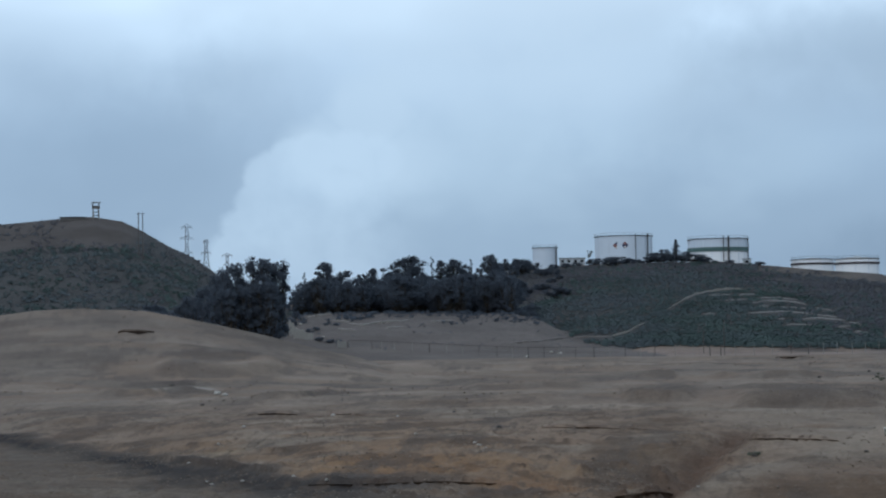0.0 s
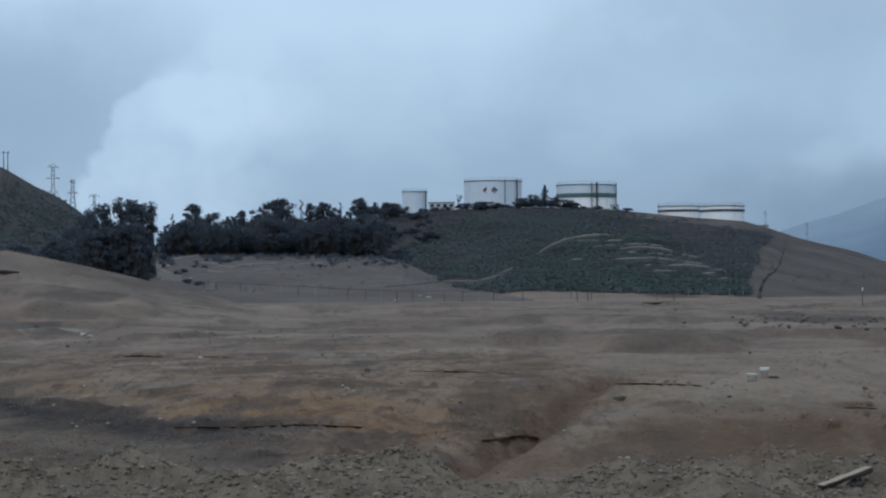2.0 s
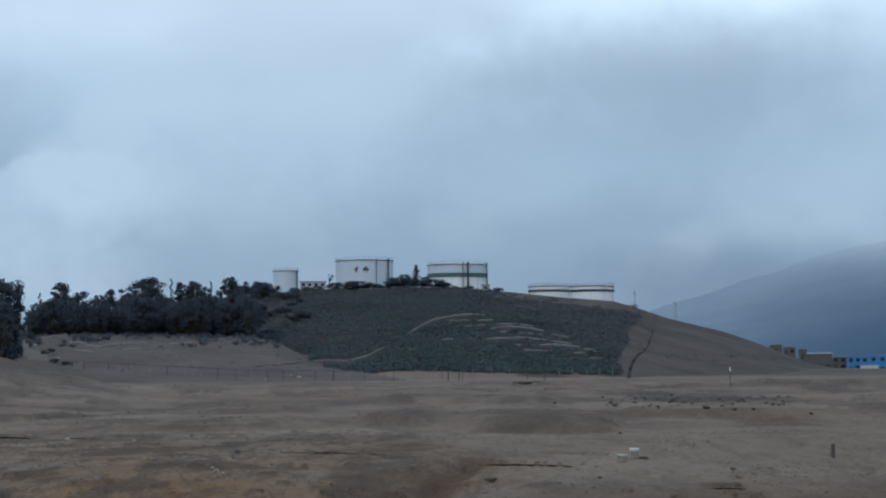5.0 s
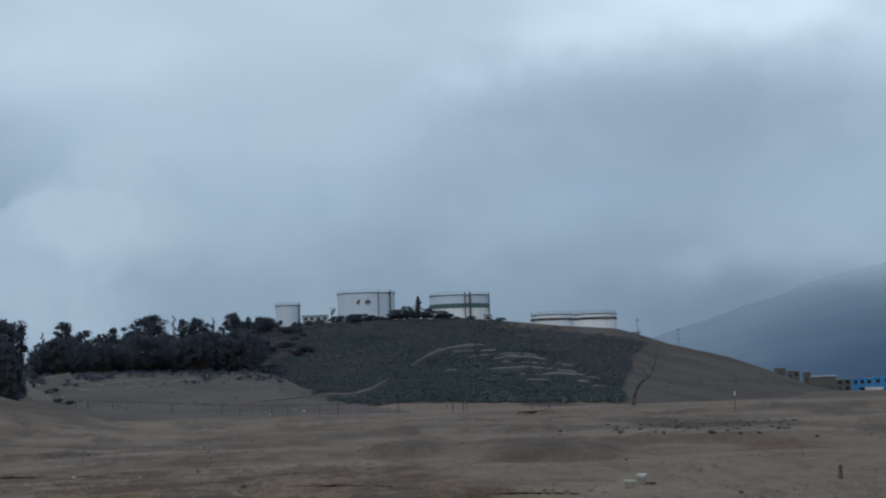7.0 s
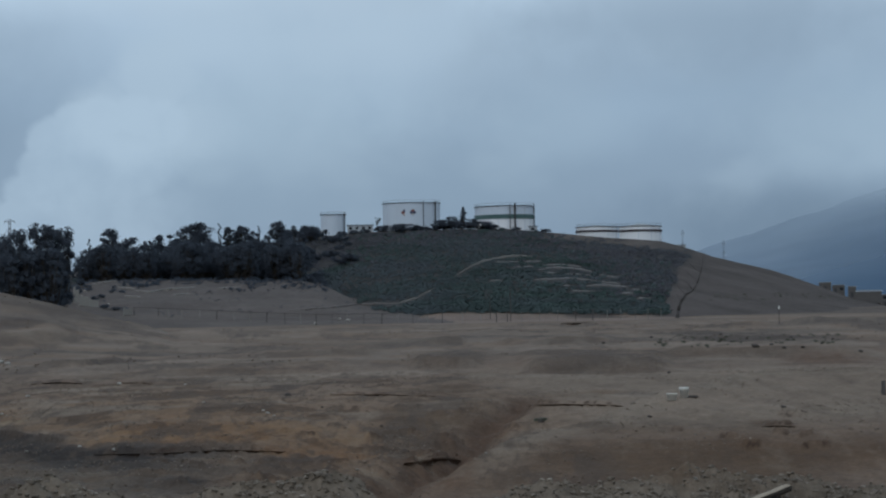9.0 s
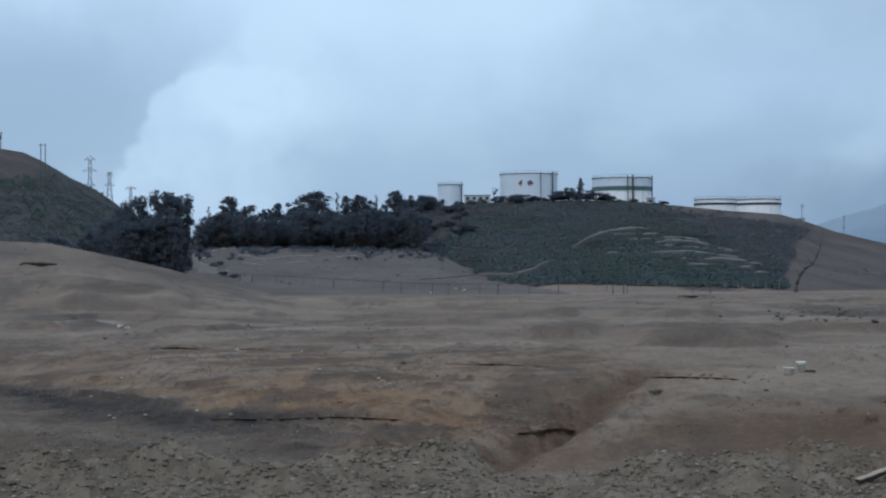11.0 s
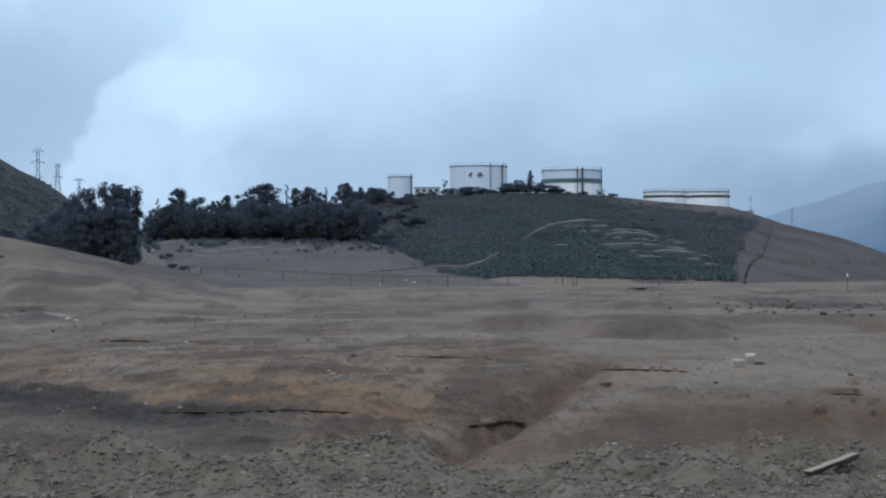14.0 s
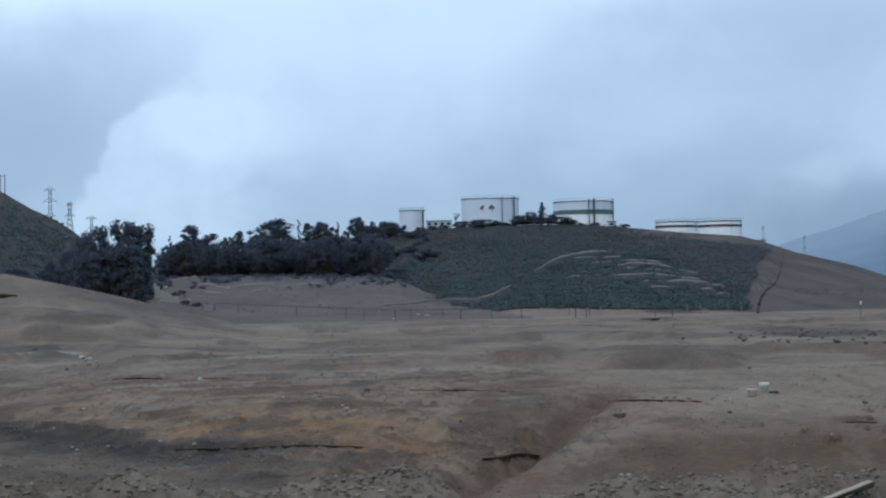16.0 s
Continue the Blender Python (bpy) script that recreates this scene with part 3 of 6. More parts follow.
def polar(az, r):
    return r * math.sin(radians(az)), r * math.cos(radians(az))


found = []
for bearings, sinks, high, run, back in SCARPS:
    bb = np.linspace(bearings[0], bearings[-1], max(3, int((bearings[-1] - bearings[0]) / 0.18)))
    dd = np.array([sight(a, float(np.interp(a, bearings, sinks))) for a in bb])
    smoothed = np.convolve(np.pad(dd, 2, mode="edge"), [0.1, 0.2, 0.4, 0.2, 0.1], "valid")
    found.append((bb, smoothed, high * (1.6 if high <= 0.11 and run < 0.16 else 1.0), run, back))
FEET.extend(found)

TAN, PALE, ORANGE = (0.188, 0.135, 0.101), (0.226, 0.177, 0.141), (0.238, 0.144, 0.080)
BLACK, GREY, BROWN, FAR_EARTH = (0.020, 0.017, 0.018), (0.158, 0.130, 0.108), (0.120, 0.080, 0.054), (0.128, 0.102, 0.086)
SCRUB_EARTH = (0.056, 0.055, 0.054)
# soil patches: place, half width, half depth, colour, strength
STAINS = [
    (-6.8, 61.7, 1.1, 2.9, (0.110, 0.074, 0.050), 0.7), (-3.8, 88.6, 0.7, 4.7, (0.080, 0.063, 0.052), 0.8), (-8.8, 44.5, 1.2, 1.8, (0.120, 0.072, 0.048), 0.7),
    (1.6, 64.1, 1.7, 6.1, (0.110, 0.074, 0.050), 0.75), (3.5, 83.1, 1.9, 4.6, (0.110, 0.074, 0.050), 0.7), (-0.4, 56.1, 0.8, 2.3, (0.200, 0.112, 0.060), 0.7),
    (-2.4, 58.0, 1.7, 2.0, (0.200, 0.112, 0.060), 0.6), (-5.2, 64.0, 2.9, 5.5, (0.200, 0.112, 0.060), 0.45), (0.5, 44.2, 0.6, 2.3, (0.120, 0.072, 0.048), 0.8),
    (3.8, 67.3, 1.0, 7.4, (0.110, 0.074, 0.050), 0.7), (-39.1, 256.2, 8.9, 29.9, (0.080, 0.063, 0.052), 0.7), (-64.6, 330.6, 5.8, 42.1, (0.080, 0.063, 0.052), 0.7),
    (-32.6, 153.3, 2.7, 10.9, (0.080, 0.063, 0.052), 0.7),
    (14.4, 127.5, 4.8, 14.7, (0.080, 0.063, 0.052), 0.7), (5.7, 137.4, 2.4, 12.6, (0.080, 0.063, 0.052), 0.7), (36.0, 189.1, 6.6, 24.7, (0.080, 0.063, 0.052), 0.7),
    (7.0, 45.6, 3.2, 2.7, (0.110, 0.074, 0.050), 0.7), (5.3, 55.4, 1.0, 1.6, (0.110, 0.074, 0.050), 0.6), (25.5, 109.4, 3.2, 4.7, (0.120, 0.072, 0.048), 0.7),
    (32.7, 130.7, 3.1, 6.7, (0.120, 0.072, 0.048), 0.7), (-3.3, 51.3, 1.6, 1.8, (0.080, 0.063, 0.052), 0.6), (-4.8, 47.5, 1.1, 2.0, (0.080, 0.063, 0.052), 0.7),
    (-4.0, 45.2, 0.3, 1.1, (0.045, 0.037, 0.033), 0.8), (-7.9, 56.1, 2.9, 1.7, (0.045, 0.037, 0.033), 0.85), (-11.7, 60.1, 2.1, 3.6, (0.045, 0.037, 0.033), 0.8),
    (-14.4, 65.8, 1.2, 2.7, (0.045, 0.037, 0.033), 0.7), (-4.0, 168.4, 7.7, 10.5, (0.080, 0.063, 0.052), 0.5), (-9.1, 111.9, 7.1, 4.7, (0.110, 0.074, 0.050), 0.5),
    (12.7, 95.4, 8.2, 3.4, (0.260, 0.208, 0.162), 0.4), (-2.5, 103.6, 8.9, 4.8, (0.260, 0.208, 0.162), 0.35), (-26.9, 109.0, 3.2, 7.5, (0.080, 0.063, 0.052), 0.6),
    (-20.4, 76.6, 2.0, 4.7, (0.080, 0.063, 0.052), 0.5), (-17.1, 82.5, 2.2, 3.2, (0.110, 0.074, 0.050), 0.6),
]

# streaks and banks of other soil: bearing, depression, half width and half height in degrees from the eye, colour, strength
STREAKS = [
    (-10.11, -0.69, 1.31, 0.20, (0.075, 0.058, 0.05), 0.65), (-11.69, -1.06, 0.82, 0.08, (0.075, 0.058, 0.05), 0.70),
    (-7.71, -1.35, 1.47, 0.07, (0.075, 0.058, 0.05), 0.55), (-11.53, -1.17, 0.98, 0.03, (0.3, 0.255, 0.215), 0.80),
    (-2.42, -2.52, 0.23, 0.13, (0.075, 0.058, 0.05), 0.60), (-5.92, -3.42, 0.65, 0.20, (0.105, 0.068, 0.046), 0.60),
    (-10.8, -3.17, 0.35, 0.04, (0.27, 0.20, 0.135), 0.75), (-10.2, -3.05, 0.45, 0.06, (0.27, 0.20, 0.135), 0.8), (-9.6, -2.88, 0.35, 0.04, (0.26, 0.195, 0.135), 0.7), (-5.35, -4.81, 0.74, 0.11, (0.04, 0.033, 0.03), 0.80), (-10.90, -3.58, 1.55, 0.25, (0.04, 0.033, 0.03), 0.75),
    (-11.69, -3.25, 0.98, 0.10, (0.04, 0.033, 0.03), 0.80), (-3.24, -4.26, 0.82, 0.08, (0.075, 0.058, 0.05), 0.60), (-8.99, -3.96, 0.98, 0.15, (0.04, 0.033, 0.03), 0.70),
    (6.37, -1.68, 1.72, 0.28, (0.095, 0.076, 0.064), 0.60), (2.88, -1.57, 0.49, 0.15, (0.095, 0.076, 0.064), 0.50),
    (10.46, -1.06, 2.13, 0.15, (0.095, 0.076, 0.064), 0.45), (1.08, -2.49, 1.15, 0.07, (0.105, 0.068, 0.046), 0.60),
    (1.08, -3.53, 0.52, 0.08, (0.105, 0.068, 0.046), 0.70), (2.55, -3.69, 0.26, 0.05, (0.105, 0.068, 0.046), 0.70),
    (11.40, -3.46, 0.59, 0.05, (0.105, 0.068, 0.046), 0.70), (8.55, -4.60, 4.42, 0.29, (0.125, 0.082, 0.054), 0.65), (1.73, -5.22, 0.98, 0.29, (0.13, 0.078, 0.05), 0.60),
    (-0.39, -1.96, 0.98, 0.07, (0.095, 0.076, 0.064), 0.40), (3.53, -0.90, 1.31, 0.07, (0.095, 0.076, 0.064), 0.35),
    (-4.64, -1.96, 1.47, 0.07, (0.095, 0.076, 0.064), 0.40), (-1.37, -3.07, 0.82, 0.08, (0.105, 0.068, 0.046), 0.50),
    (-3.66, -2.86, 0.65, 0.07, (0.105, 0.068, 0.046), 0.50), (-6.58, -2.15, 0.65, 0.07, (0.105, 0.068, 0.046), 0.50),
    (7.42, -2.60, 0.65, 0.05, (0.095, 0.076, 0.064), 0.40), (5.16, -4.07, 1.47, 0.07, (0.105, 0.068, 0.046), 0.40),
]
for az, el, half_w, half_h, colour, k in STREAKS:
    near, far = sight(az, el - half_h), sight(az, el + half_h)
    mid = polar(az, 0.5 * (near + far))
    STAINS.append((mid[0], mid[1], radians(half_w) * near, max(0.4, 0.5 * (far - near)), colour, k))


def soil_colours(x, y, z):
    r, az = np.hypot(x, y), np.degrees(np.arctan2(x, y))
    c = np.tile(np.array(TAN), (len(x), 1))

    def lay(colour, k):
        k = np.clip(k, 0, 1)[:, None]
        c[:] = c * (1 - k) + np.array(colour) * k
    n1, n2, n3 = FB(x, y * 1.5, 14.0, 3), FC(x, y * 2.0, 40.0, 3), FD(x, y, 4.0, 3)
    lay(PALE, 0.8 * step(n2, 0.0, 0.45) * step(r, 85, 130))
    lay(GREY, 0.7 * step(-n2, 0.0, 0.4) * step(r, 95, 160))
    lay(BROWN, 0.55 * step(n1, 0.1, 0.6) * step(r, 130, 70))
    o = 0.75 * bump_at(x, y, -6.6, 62.5, 5.0, 5.0) + 0.35 * bump_at(x, y, -12, 74, 8, 8) + 0.5 * bump_at(x, y, -0.5, 60, 4, 5)
    lay((0.195, 0.132, 0.090), 0.65 * bump_at(x, y, -4, 66, 14, 22))
    lay(ORANGE, 1.25 * o * (0.9 + 0.4 * n3))
    lay((0.108, 0.068, 0.043), 1.0 * bump_at(x, y, 8.5, 46.9, 6.0, 2.2, -2) * (0.95 + 0.4 * n3))
    lay((0.105, 0.070, 0.048), 0.85 * step(FA(x, y * 0.7, 4.0, 5, 0.65), 0.14, 0.40) * step(r, 42, 50) * step(r, 110, 90) * (1 - 0.75 * step(x, 3.0, 6.0)))
    lay((0.240, 0.190, 0.148), 0.7 * step(FC(x + 9, y * 1.7, 8.0, 3), 0.2, 0.55) * step(r, 50, 60) * step(r, 130, 100))
    lay((0.232, 0.182, 0.140), 0.65 * step(x, 4.0, 8.0) * step(y, 50, 56) * step(y, 110, 85))
    lay((0.105, 0.082, 0.068), 0.65 * step(FD(x - 7, y * 0.8, 16.0, 5, 0.65), 0.16, 0.44) * step(r, 110, 140) * step(r, 420, 350))
    pan = step(y + np.minimum(x + 8.3, 0) * 1.75 + 1.2 * n3, 60.5, 58.5) * step(x + 0.8 * n1, -2.2, -5.0) * step(y, 40.5, 43)
    lay((0.112, 0.092, 0.078), pan)
    lay((0.070, 0.058, 0.051), 0.9 * pan * step(n3, 0.02, 0.3))
    lay((0.150, 0.100, 0.068), 0.8 * bump_at(x, y, -9.6, 45.0, 1.8, 1.9))
    lay((0.125, 0.094, 0.072), 0.75 * pan * step(x, -8.0, -10.5))
    lay((0.150, 0.118, 0.092), 0.9 * pan * step(-n3, 0.1, 0.4))
    lay((0.130, 0.092, 0.066), 0.7 * pan * step(FA(x, y, 2.2, 3), 0.15, 0.45))
    streak = np.exp(-((y + np.minimum(x + 8.3, 0) * 1.75 - 56.8 + 1.0 * n3 + 0.8 * FA(x, y * 0.4, 1.2, 3)) / 2.4) ** 2) * step(x, -3.5, -7.0) * step(y, 40, 44)
    lay(BLACK, 0.97 * streak * (1.0 + 0.25 * n1))
    lay((0.168, 0.134, 0.102), step(y, 41.5, 40.0))
    lay((0.112, 0.088, 0.066), 0.8 * step(y, 41.5, 40.0) * step(FD(x, y, 0.7, 3), 0.0, 0.35))
    ridge = swell_edge(x, y)
    # lit brow of the swell painted as a pale band along its edge
    lay((0.235, 0.185, 0.142), 0.7 * step(ridge, 0.5, 1.0) * step(ridge, 2.6, 1.2) * step(y, 44, 48) * step(y, 82, 70))
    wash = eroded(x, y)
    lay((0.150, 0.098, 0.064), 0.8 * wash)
    # soil darker where the fold nears nought, paler where it is strong
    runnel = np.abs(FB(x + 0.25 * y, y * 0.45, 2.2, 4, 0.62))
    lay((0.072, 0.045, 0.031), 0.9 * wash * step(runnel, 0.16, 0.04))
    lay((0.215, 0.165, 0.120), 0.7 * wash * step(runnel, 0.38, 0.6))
    # cut faces darkened: damp soil, with the shade below the brow painted in
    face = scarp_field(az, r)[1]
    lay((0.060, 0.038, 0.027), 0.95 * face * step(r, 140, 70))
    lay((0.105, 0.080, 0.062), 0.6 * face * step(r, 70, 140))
    for sx, sy, half_w, half_d, colour, k in STAINS:
        ragged = 0.45 * n3 + 0.35 * FA(x + sx, y * 1.4, 1.2 * half_d + 0.6, 3)
        lay(colour, k * step(np.hypot((x - sx) / half_w, (y - sy) / half_d) + ragged, 1.25, 0.55))
    # ragged crust, damp spots and runnels
    fine, runs = FA(x + 3, y * 0.3, 0.7, 4, 0.65), FB(x - 5, y * 0.25, 2.4, 5, 0.68)
    near_k, far_k = step(r, 41, 45) * step(r, 150, 100), step(r, 90, 130) * step(r, 420, 330)
    lay((0.092, 0.066, 0.049), 0.52 * near_k * step(fine, 0.18, 0.5) * (1 - 0.6 * step(x, 4.0, 7.0)))
    near_k = near_k * (1 - 0.85 * np.clip(pan + streak, 0, 1))
    lay((0.245, 0.190, 0.145), 0.20 * near_k * step(-runs, 0.2, 0.6))
    lay((0.088, 0.067, 0.054), 0.56 * near_k * step(runs, 0.26, 0.5) * (1 - 0.6 * step(x, 4.0, 7.0)))
    broad = FC(x + 11, y * 0.3, 7.0, 5, 0.68)
    lay((0.100, 0.080, 0.068), 0.55 * far_k * step(broad, 0.25, 0.55))
    lay((0.215, 0.174, 0.143), 0.35 * far_k * step(-broad, 0.2, 0.6))
    lay((0.135, 0.106, 0.088), 0.35 * step(-az, 4.0, 7.0) * step(r, 190, 230) * step(r, 400, 330))
    # soil redder and darker towards the gully line
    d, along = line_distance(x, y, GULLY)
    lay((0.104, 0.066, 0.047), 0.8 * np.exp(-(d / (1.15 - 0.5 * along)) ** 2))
    lay(FAR_EARTH, step(r, 440, 500))
    lay((0.205, 0.155, 0.130), 0.9 * step(r, 398, 404) * step(r, 455, 446) * step(az, 0.2, 1.2) * step(az, 9.3, 8.6))
    kind = surface(x, y)[1]
    # low hill greyed in colour to carry the haze before it
    lay((0.108, 0.092, 0.086), (kind == 2) * 0.85)
    lay((0.078, 0.066, 0.061), (kind == 4) * 1.0)
    lay((0.092, 0.076, 0.069), (kind == 3) * step(az, 7.5, 8.5))
    lay((0.070, 0.058, 0.052), (kind >= 3) * 0.8 * step(FB(x, y * 1.5, 45.0, 4, 0.6), 0.1, 0.4))
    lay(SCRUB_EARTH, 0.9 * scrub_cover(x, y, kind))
    return c


def build_ground():
    """One sheet from under the camera to the horizon, finer where it is looked over."""
    near = np.geomspace(0.6, 30, 14)[:-1]
    mid = 14000.0 / np.linspace(14000.0 / 30, 14000.0 / 395, 330)
    far = np.linspace(395, 860, 150)[1:]
    rr = np.concatenate([near, mid, far, np.geomspace(870, 4600, 22)])
    aa = np.concatenate([np.linspace(-180, -24, 40)[:-1], np.linspace(-24, -17.2, 12)[:-1], np.linspace(-17.2, 16.8, 640),
                         np.linspace(16.8, 24, 12)[1:], np.linspace(24, 180, 40)[1:-1]])
    R, A = np.meshgrid(rr, np.radians(aa), indexing="ij")
    x, y = (R * np.sin(A)).ravel(), (R * np.cos(A)).ravel()
    z = height(x, y)
    n, m = len(rr), len(aa)
    i, j = np.meshgrid(np.arange(n - 1), np.arange(m), indexing="ij")
    k = (j + 1) % m
    faces = np.stack([i * m + j, i * m + k, (i + 1) * m + k, (i + 1) * m + j], -1).reshape(-1, 4)
    verts = np.stack([x, y, z], 1)
    hub = len(verts)
    verts = np.vstack([verts, [[0, 0, ground_at(0.001, 0.0)]]])
    fan = np.array([[hub, (q + 1) % m, q] for q in range(m)])
    mesh = bpy.data.meshes.new("ground")
    mesh.from_pydata(verts.tolist(), [], faces.tolist() + fan.tolist())
    col = mesh.color_attributes.new("soil", "FLOAT_COLOR", "POINT")
    cc = np.ones((len(verts), 4))
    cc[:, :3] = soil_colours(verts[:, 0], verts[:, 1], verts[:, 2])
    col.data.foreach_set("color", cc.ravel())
    mesh.polygons.foreach_set("use_smooth", np.ones(len(mesh.polygons), bool))
    mesh.materials.append(SOIL)
    return tagged(new("ground", mesh), "bare tan and orange earth with banks, a gully and rubble", "ground", kind="structure")


ground = build_ground()


# ---- building blocks ----
class Geo:
    """Gathers vertices and faces of one part."""

    def __init__(self):
        self.v, self.f = [], []

    def add(self, verts, faces):
        n = len(self.v)
        self.v += [tuple(p) for p in verts]
        self.f += [tuple(i + n for i in q) for q in faces]
        return self

    def box(self, centre, size, turn=0.0, taper=1.0):
        cx, cy, cz = centre
        sx, sy, sz = (0.5 * s for s in size)
        c, s = math.cos(radians(turn)), math.sin(radians(turn))
        pts = []
        for k, t in ((-1, 1.0), (1, taper)):
            for i, j in ((-1, -1), (1, -1), (1, 1), (-1, 1)):
                x, y = i * sx * t, j * sy * t
                pts.append((cx + x * c - y * s, cy + x * s + y * c, cz + k * sz))
        return self.add(pts, [(3, 2, 1, 0), (4, 5, 6, 7), (0, 1, 5, 4), (1, 2, 6, 5), (2, 3, 7, 6), (3, 0, 4, 7)])

    def tube(self, a, b, ra, rb=None, sides=8, caps=True):
        a, b = Vector(a), Vector(b)
        rb = ra if rb is None else rb
        d = (b - a).normalized()
        u = d.cross(Vector((0, 0, 1)) if abs(d.z) < 0.95 else Vector((1, 0, 0))).normalized()
        w = d.cross(u)
        pts = []
        for p, r in ((a, ra), (b, rb)):
            for i in range(sides):
                t = 2 * math.pi * i / sides
                pts.append(p + u * (r * math.cos(t)) + w * (r * math.sin(t)))
        fs = [(i, (i + 1) % sides, sides + (i + 1) % sides, sides + i) for i in range(sides)]
        if caps:
            fs += [tuple(range(sides))[::-1], tuple(range(sides, 2 * sides))]
        return self.add(pts, fs)

    def ring(self, z, r_in, r_out, h, sides=48):
        """A flat hoop of rectangular section round the z axis."""
        pts, fs = [], []
        for i in range(sides):
            t = 2 * math.pi * i / sides
            for r, k in ((r_in, 0), (r_out, 0), (r_out, h), (r_in, h)):
                pts.append((r * math.cos(t), r * math.sin(t), z + k))
        for i in range(sides):
            a, b = 4 * i, 4 * ((i + 1) % sides)
            for k in range(4):
                fs.append((a + k, b + k, b + (k + 1) % 4, a + (k + 1) % 4))
        return self.add(pts, fs)

    def lathe(self, profile, sides=48):
        pts, fs = [], []
        for i in range(sides):
            t = 2 * math.pi * i / sides
            pts += [(r * math.cos(t), r * math.sin(t), z) for r, z in profile]
        n = len(profile)
        for i in range(sides):
            a, b = n * i, n * ((i + 1) % sides)
            fs += [(a + k, b + k, b + k + 1, a + k + 1) for k in range(n - 1)]
        return self.add(pts, fs)

    def mesh(self, name, mat, smooth=False):
        m = bpy.data.meshes.new(name)
        m.from_pydata(self.v, [], self.f)
        m.materials.append(mat)
        if smooth:
            m.polygons.foreach_set("use_smooth", np.ones(len(m.polygons), bool))
        return m


def part(name, geo, mat, parent, label="", smooth=False):
    ob = new(name, geo if isinstance(geo, bpy.types.Mesh) else geo.mesh(name, mat, smooth))
    ob.parent = parent
    return tagged(ob, label)


def thing(name, place, label, category, group="", kind=""):
    ob = new(name)
    ob.empty_display_size = 0.2
    ob.matrix_world = place
    return tagged(ob, label, category, group, kind)


def stand(az, r, turn=0.0, sink=0.0):
    x, y = polar(az, r)
    return pose(x, y, ground_at(x, y) - sink, 0, 0, turn)


# ---- foliage ----
BALL_V = np.array([(i, j, k) for k in (-1, 1) for i, j in ((-1, -1), (1, -1), (1, 1), (-1, 1))]) / math.sqrt(3)
BALL_F = np.array([(3, 2, 1, 0), (4, 5, 6, 7), (0, 1, 5, 4), (1, 2, 6, 5), (2, 3, 7, 6), (3, 0, 4, 7)])


def leaf_cloud(rng, centres, radii, per, size, squash=0.8, low=-0.55, crown=None):
    """Lumps of foliage: a dense uneven heart in each, and many small leaf sprays on its skin."""
    hub, hub_r = np.asarray(centres, float), np.asarray(radii, float)
    c = np.repeat(hub, per, axis=0)
    rad = np.repeat(hub_r, per)
    n = len(c)
    d = rng.normal(size=(n, 3))
    d /= np.linalg.norm(d, axis=1, keepdims=True)
    d[:, 2] = np.where(d[:, 2] < low, -d[:, 2], d[:, 2])
    shell = rad * (0.52 + 0.62 * rng.rand(n) ** 0.7) if crown is None else rad * (0.30 + 0.85 * rng.rand(n) ** 0.6)
    p = c + d * shell[:, None] * np.array([1, 1, squash])
    nrm = d + 0.45 * rng.normal(size=(n, 3))
    nrm /= np.linalg.norm(nrm, axis=1, keepdims=True)
    up = rng.normal(size=(n, 3))
    u = np.cross(nrm, up)
    u /= np.linalg.norm(u, axis=1, keepdims=True) + 1e-9
    w = np.cross(nrm, u)
    s = (size * (0.6 + 0.8 * rng.rand(n)))[:, None] if np.isscalar(size) else (np.repeat(size, per) * (0.6 + 0.8 * rng.rand(n)))[:, None]
    v = np.stack([p - u * s * 0.5, p - w * s * 0.36, p + u * s * 0.55, p + w * s * 0.36], 1).reshape(-1, 3)
    f = np.arange(4 * n).reshape(-1, 4)
    soft = np.repeat(d, 4, axis=0)
    k = len(hub)
    full = 0.50 if crown is None else 0.30
    heart = hub[:, None] + BALL_V[None] * (hub_r[:, None] * (full + 0.30 * rng.rand(k, len(BALL_V))))[:, :, None] * np.array([1, 1, squash])
    f = np.vstack([f, (BALL_F[None] + (len(v) + len(BALL_V) * np.arange(k))[:, None, None]).reshape(-1, 4)])
    v = np.vstack([v, heart.reshape(-1, 3)])
    soft = np.vstack([soft, np.tile(BALL_V, (k, 1))])
    if crown is None:
        soft = 0.45 * soft + np.array([0, 0, 0.9])
    else:
        out = (v - np.array(crown[0])) / np.array(crown[1])
        soft = 0.30 * soft + 0.75 * out + np.array([0, 0, 0.45])
    soft = soft + 0.10 * rng.normal(size=soft.shape)
    soft /= np.linalg.norm(soft, axis=1, keepdims=True)
    return v, f, soft


def cloud_mesh(name, v, f, mat, normals=None):
    m = bpy.data.meshes.new(name)
    m.vertices.add(len(v))
    m.vertices.foreach_set("co", v.ravel())
    m.loops.add(f.size)
    m.loops.foreach_set("vertex_index", f.ravel().astype(np.int32))
    m.polygons.add(len(f))
    m.polygons.foreach_set("loop_start", np.arange(0, f.size, f.shape[1], dtype=np.int32))
    m.update(calc_edges=True)
    m.materials.append(mat)
    if normals is not None:
        m.polygons.foreach_set("use_smooth", np.ones(len(f), bool))
        m.normals_split_custom_set_from_vertices(normals.tolist())
    return m


def leafy(name, mat, *args):
    """A mesh of foliage whose shading follows the whole crown."""
    v, f, n = leaf_cloud(*args)
    return cloud_mesh(name, v, f, mat, n)


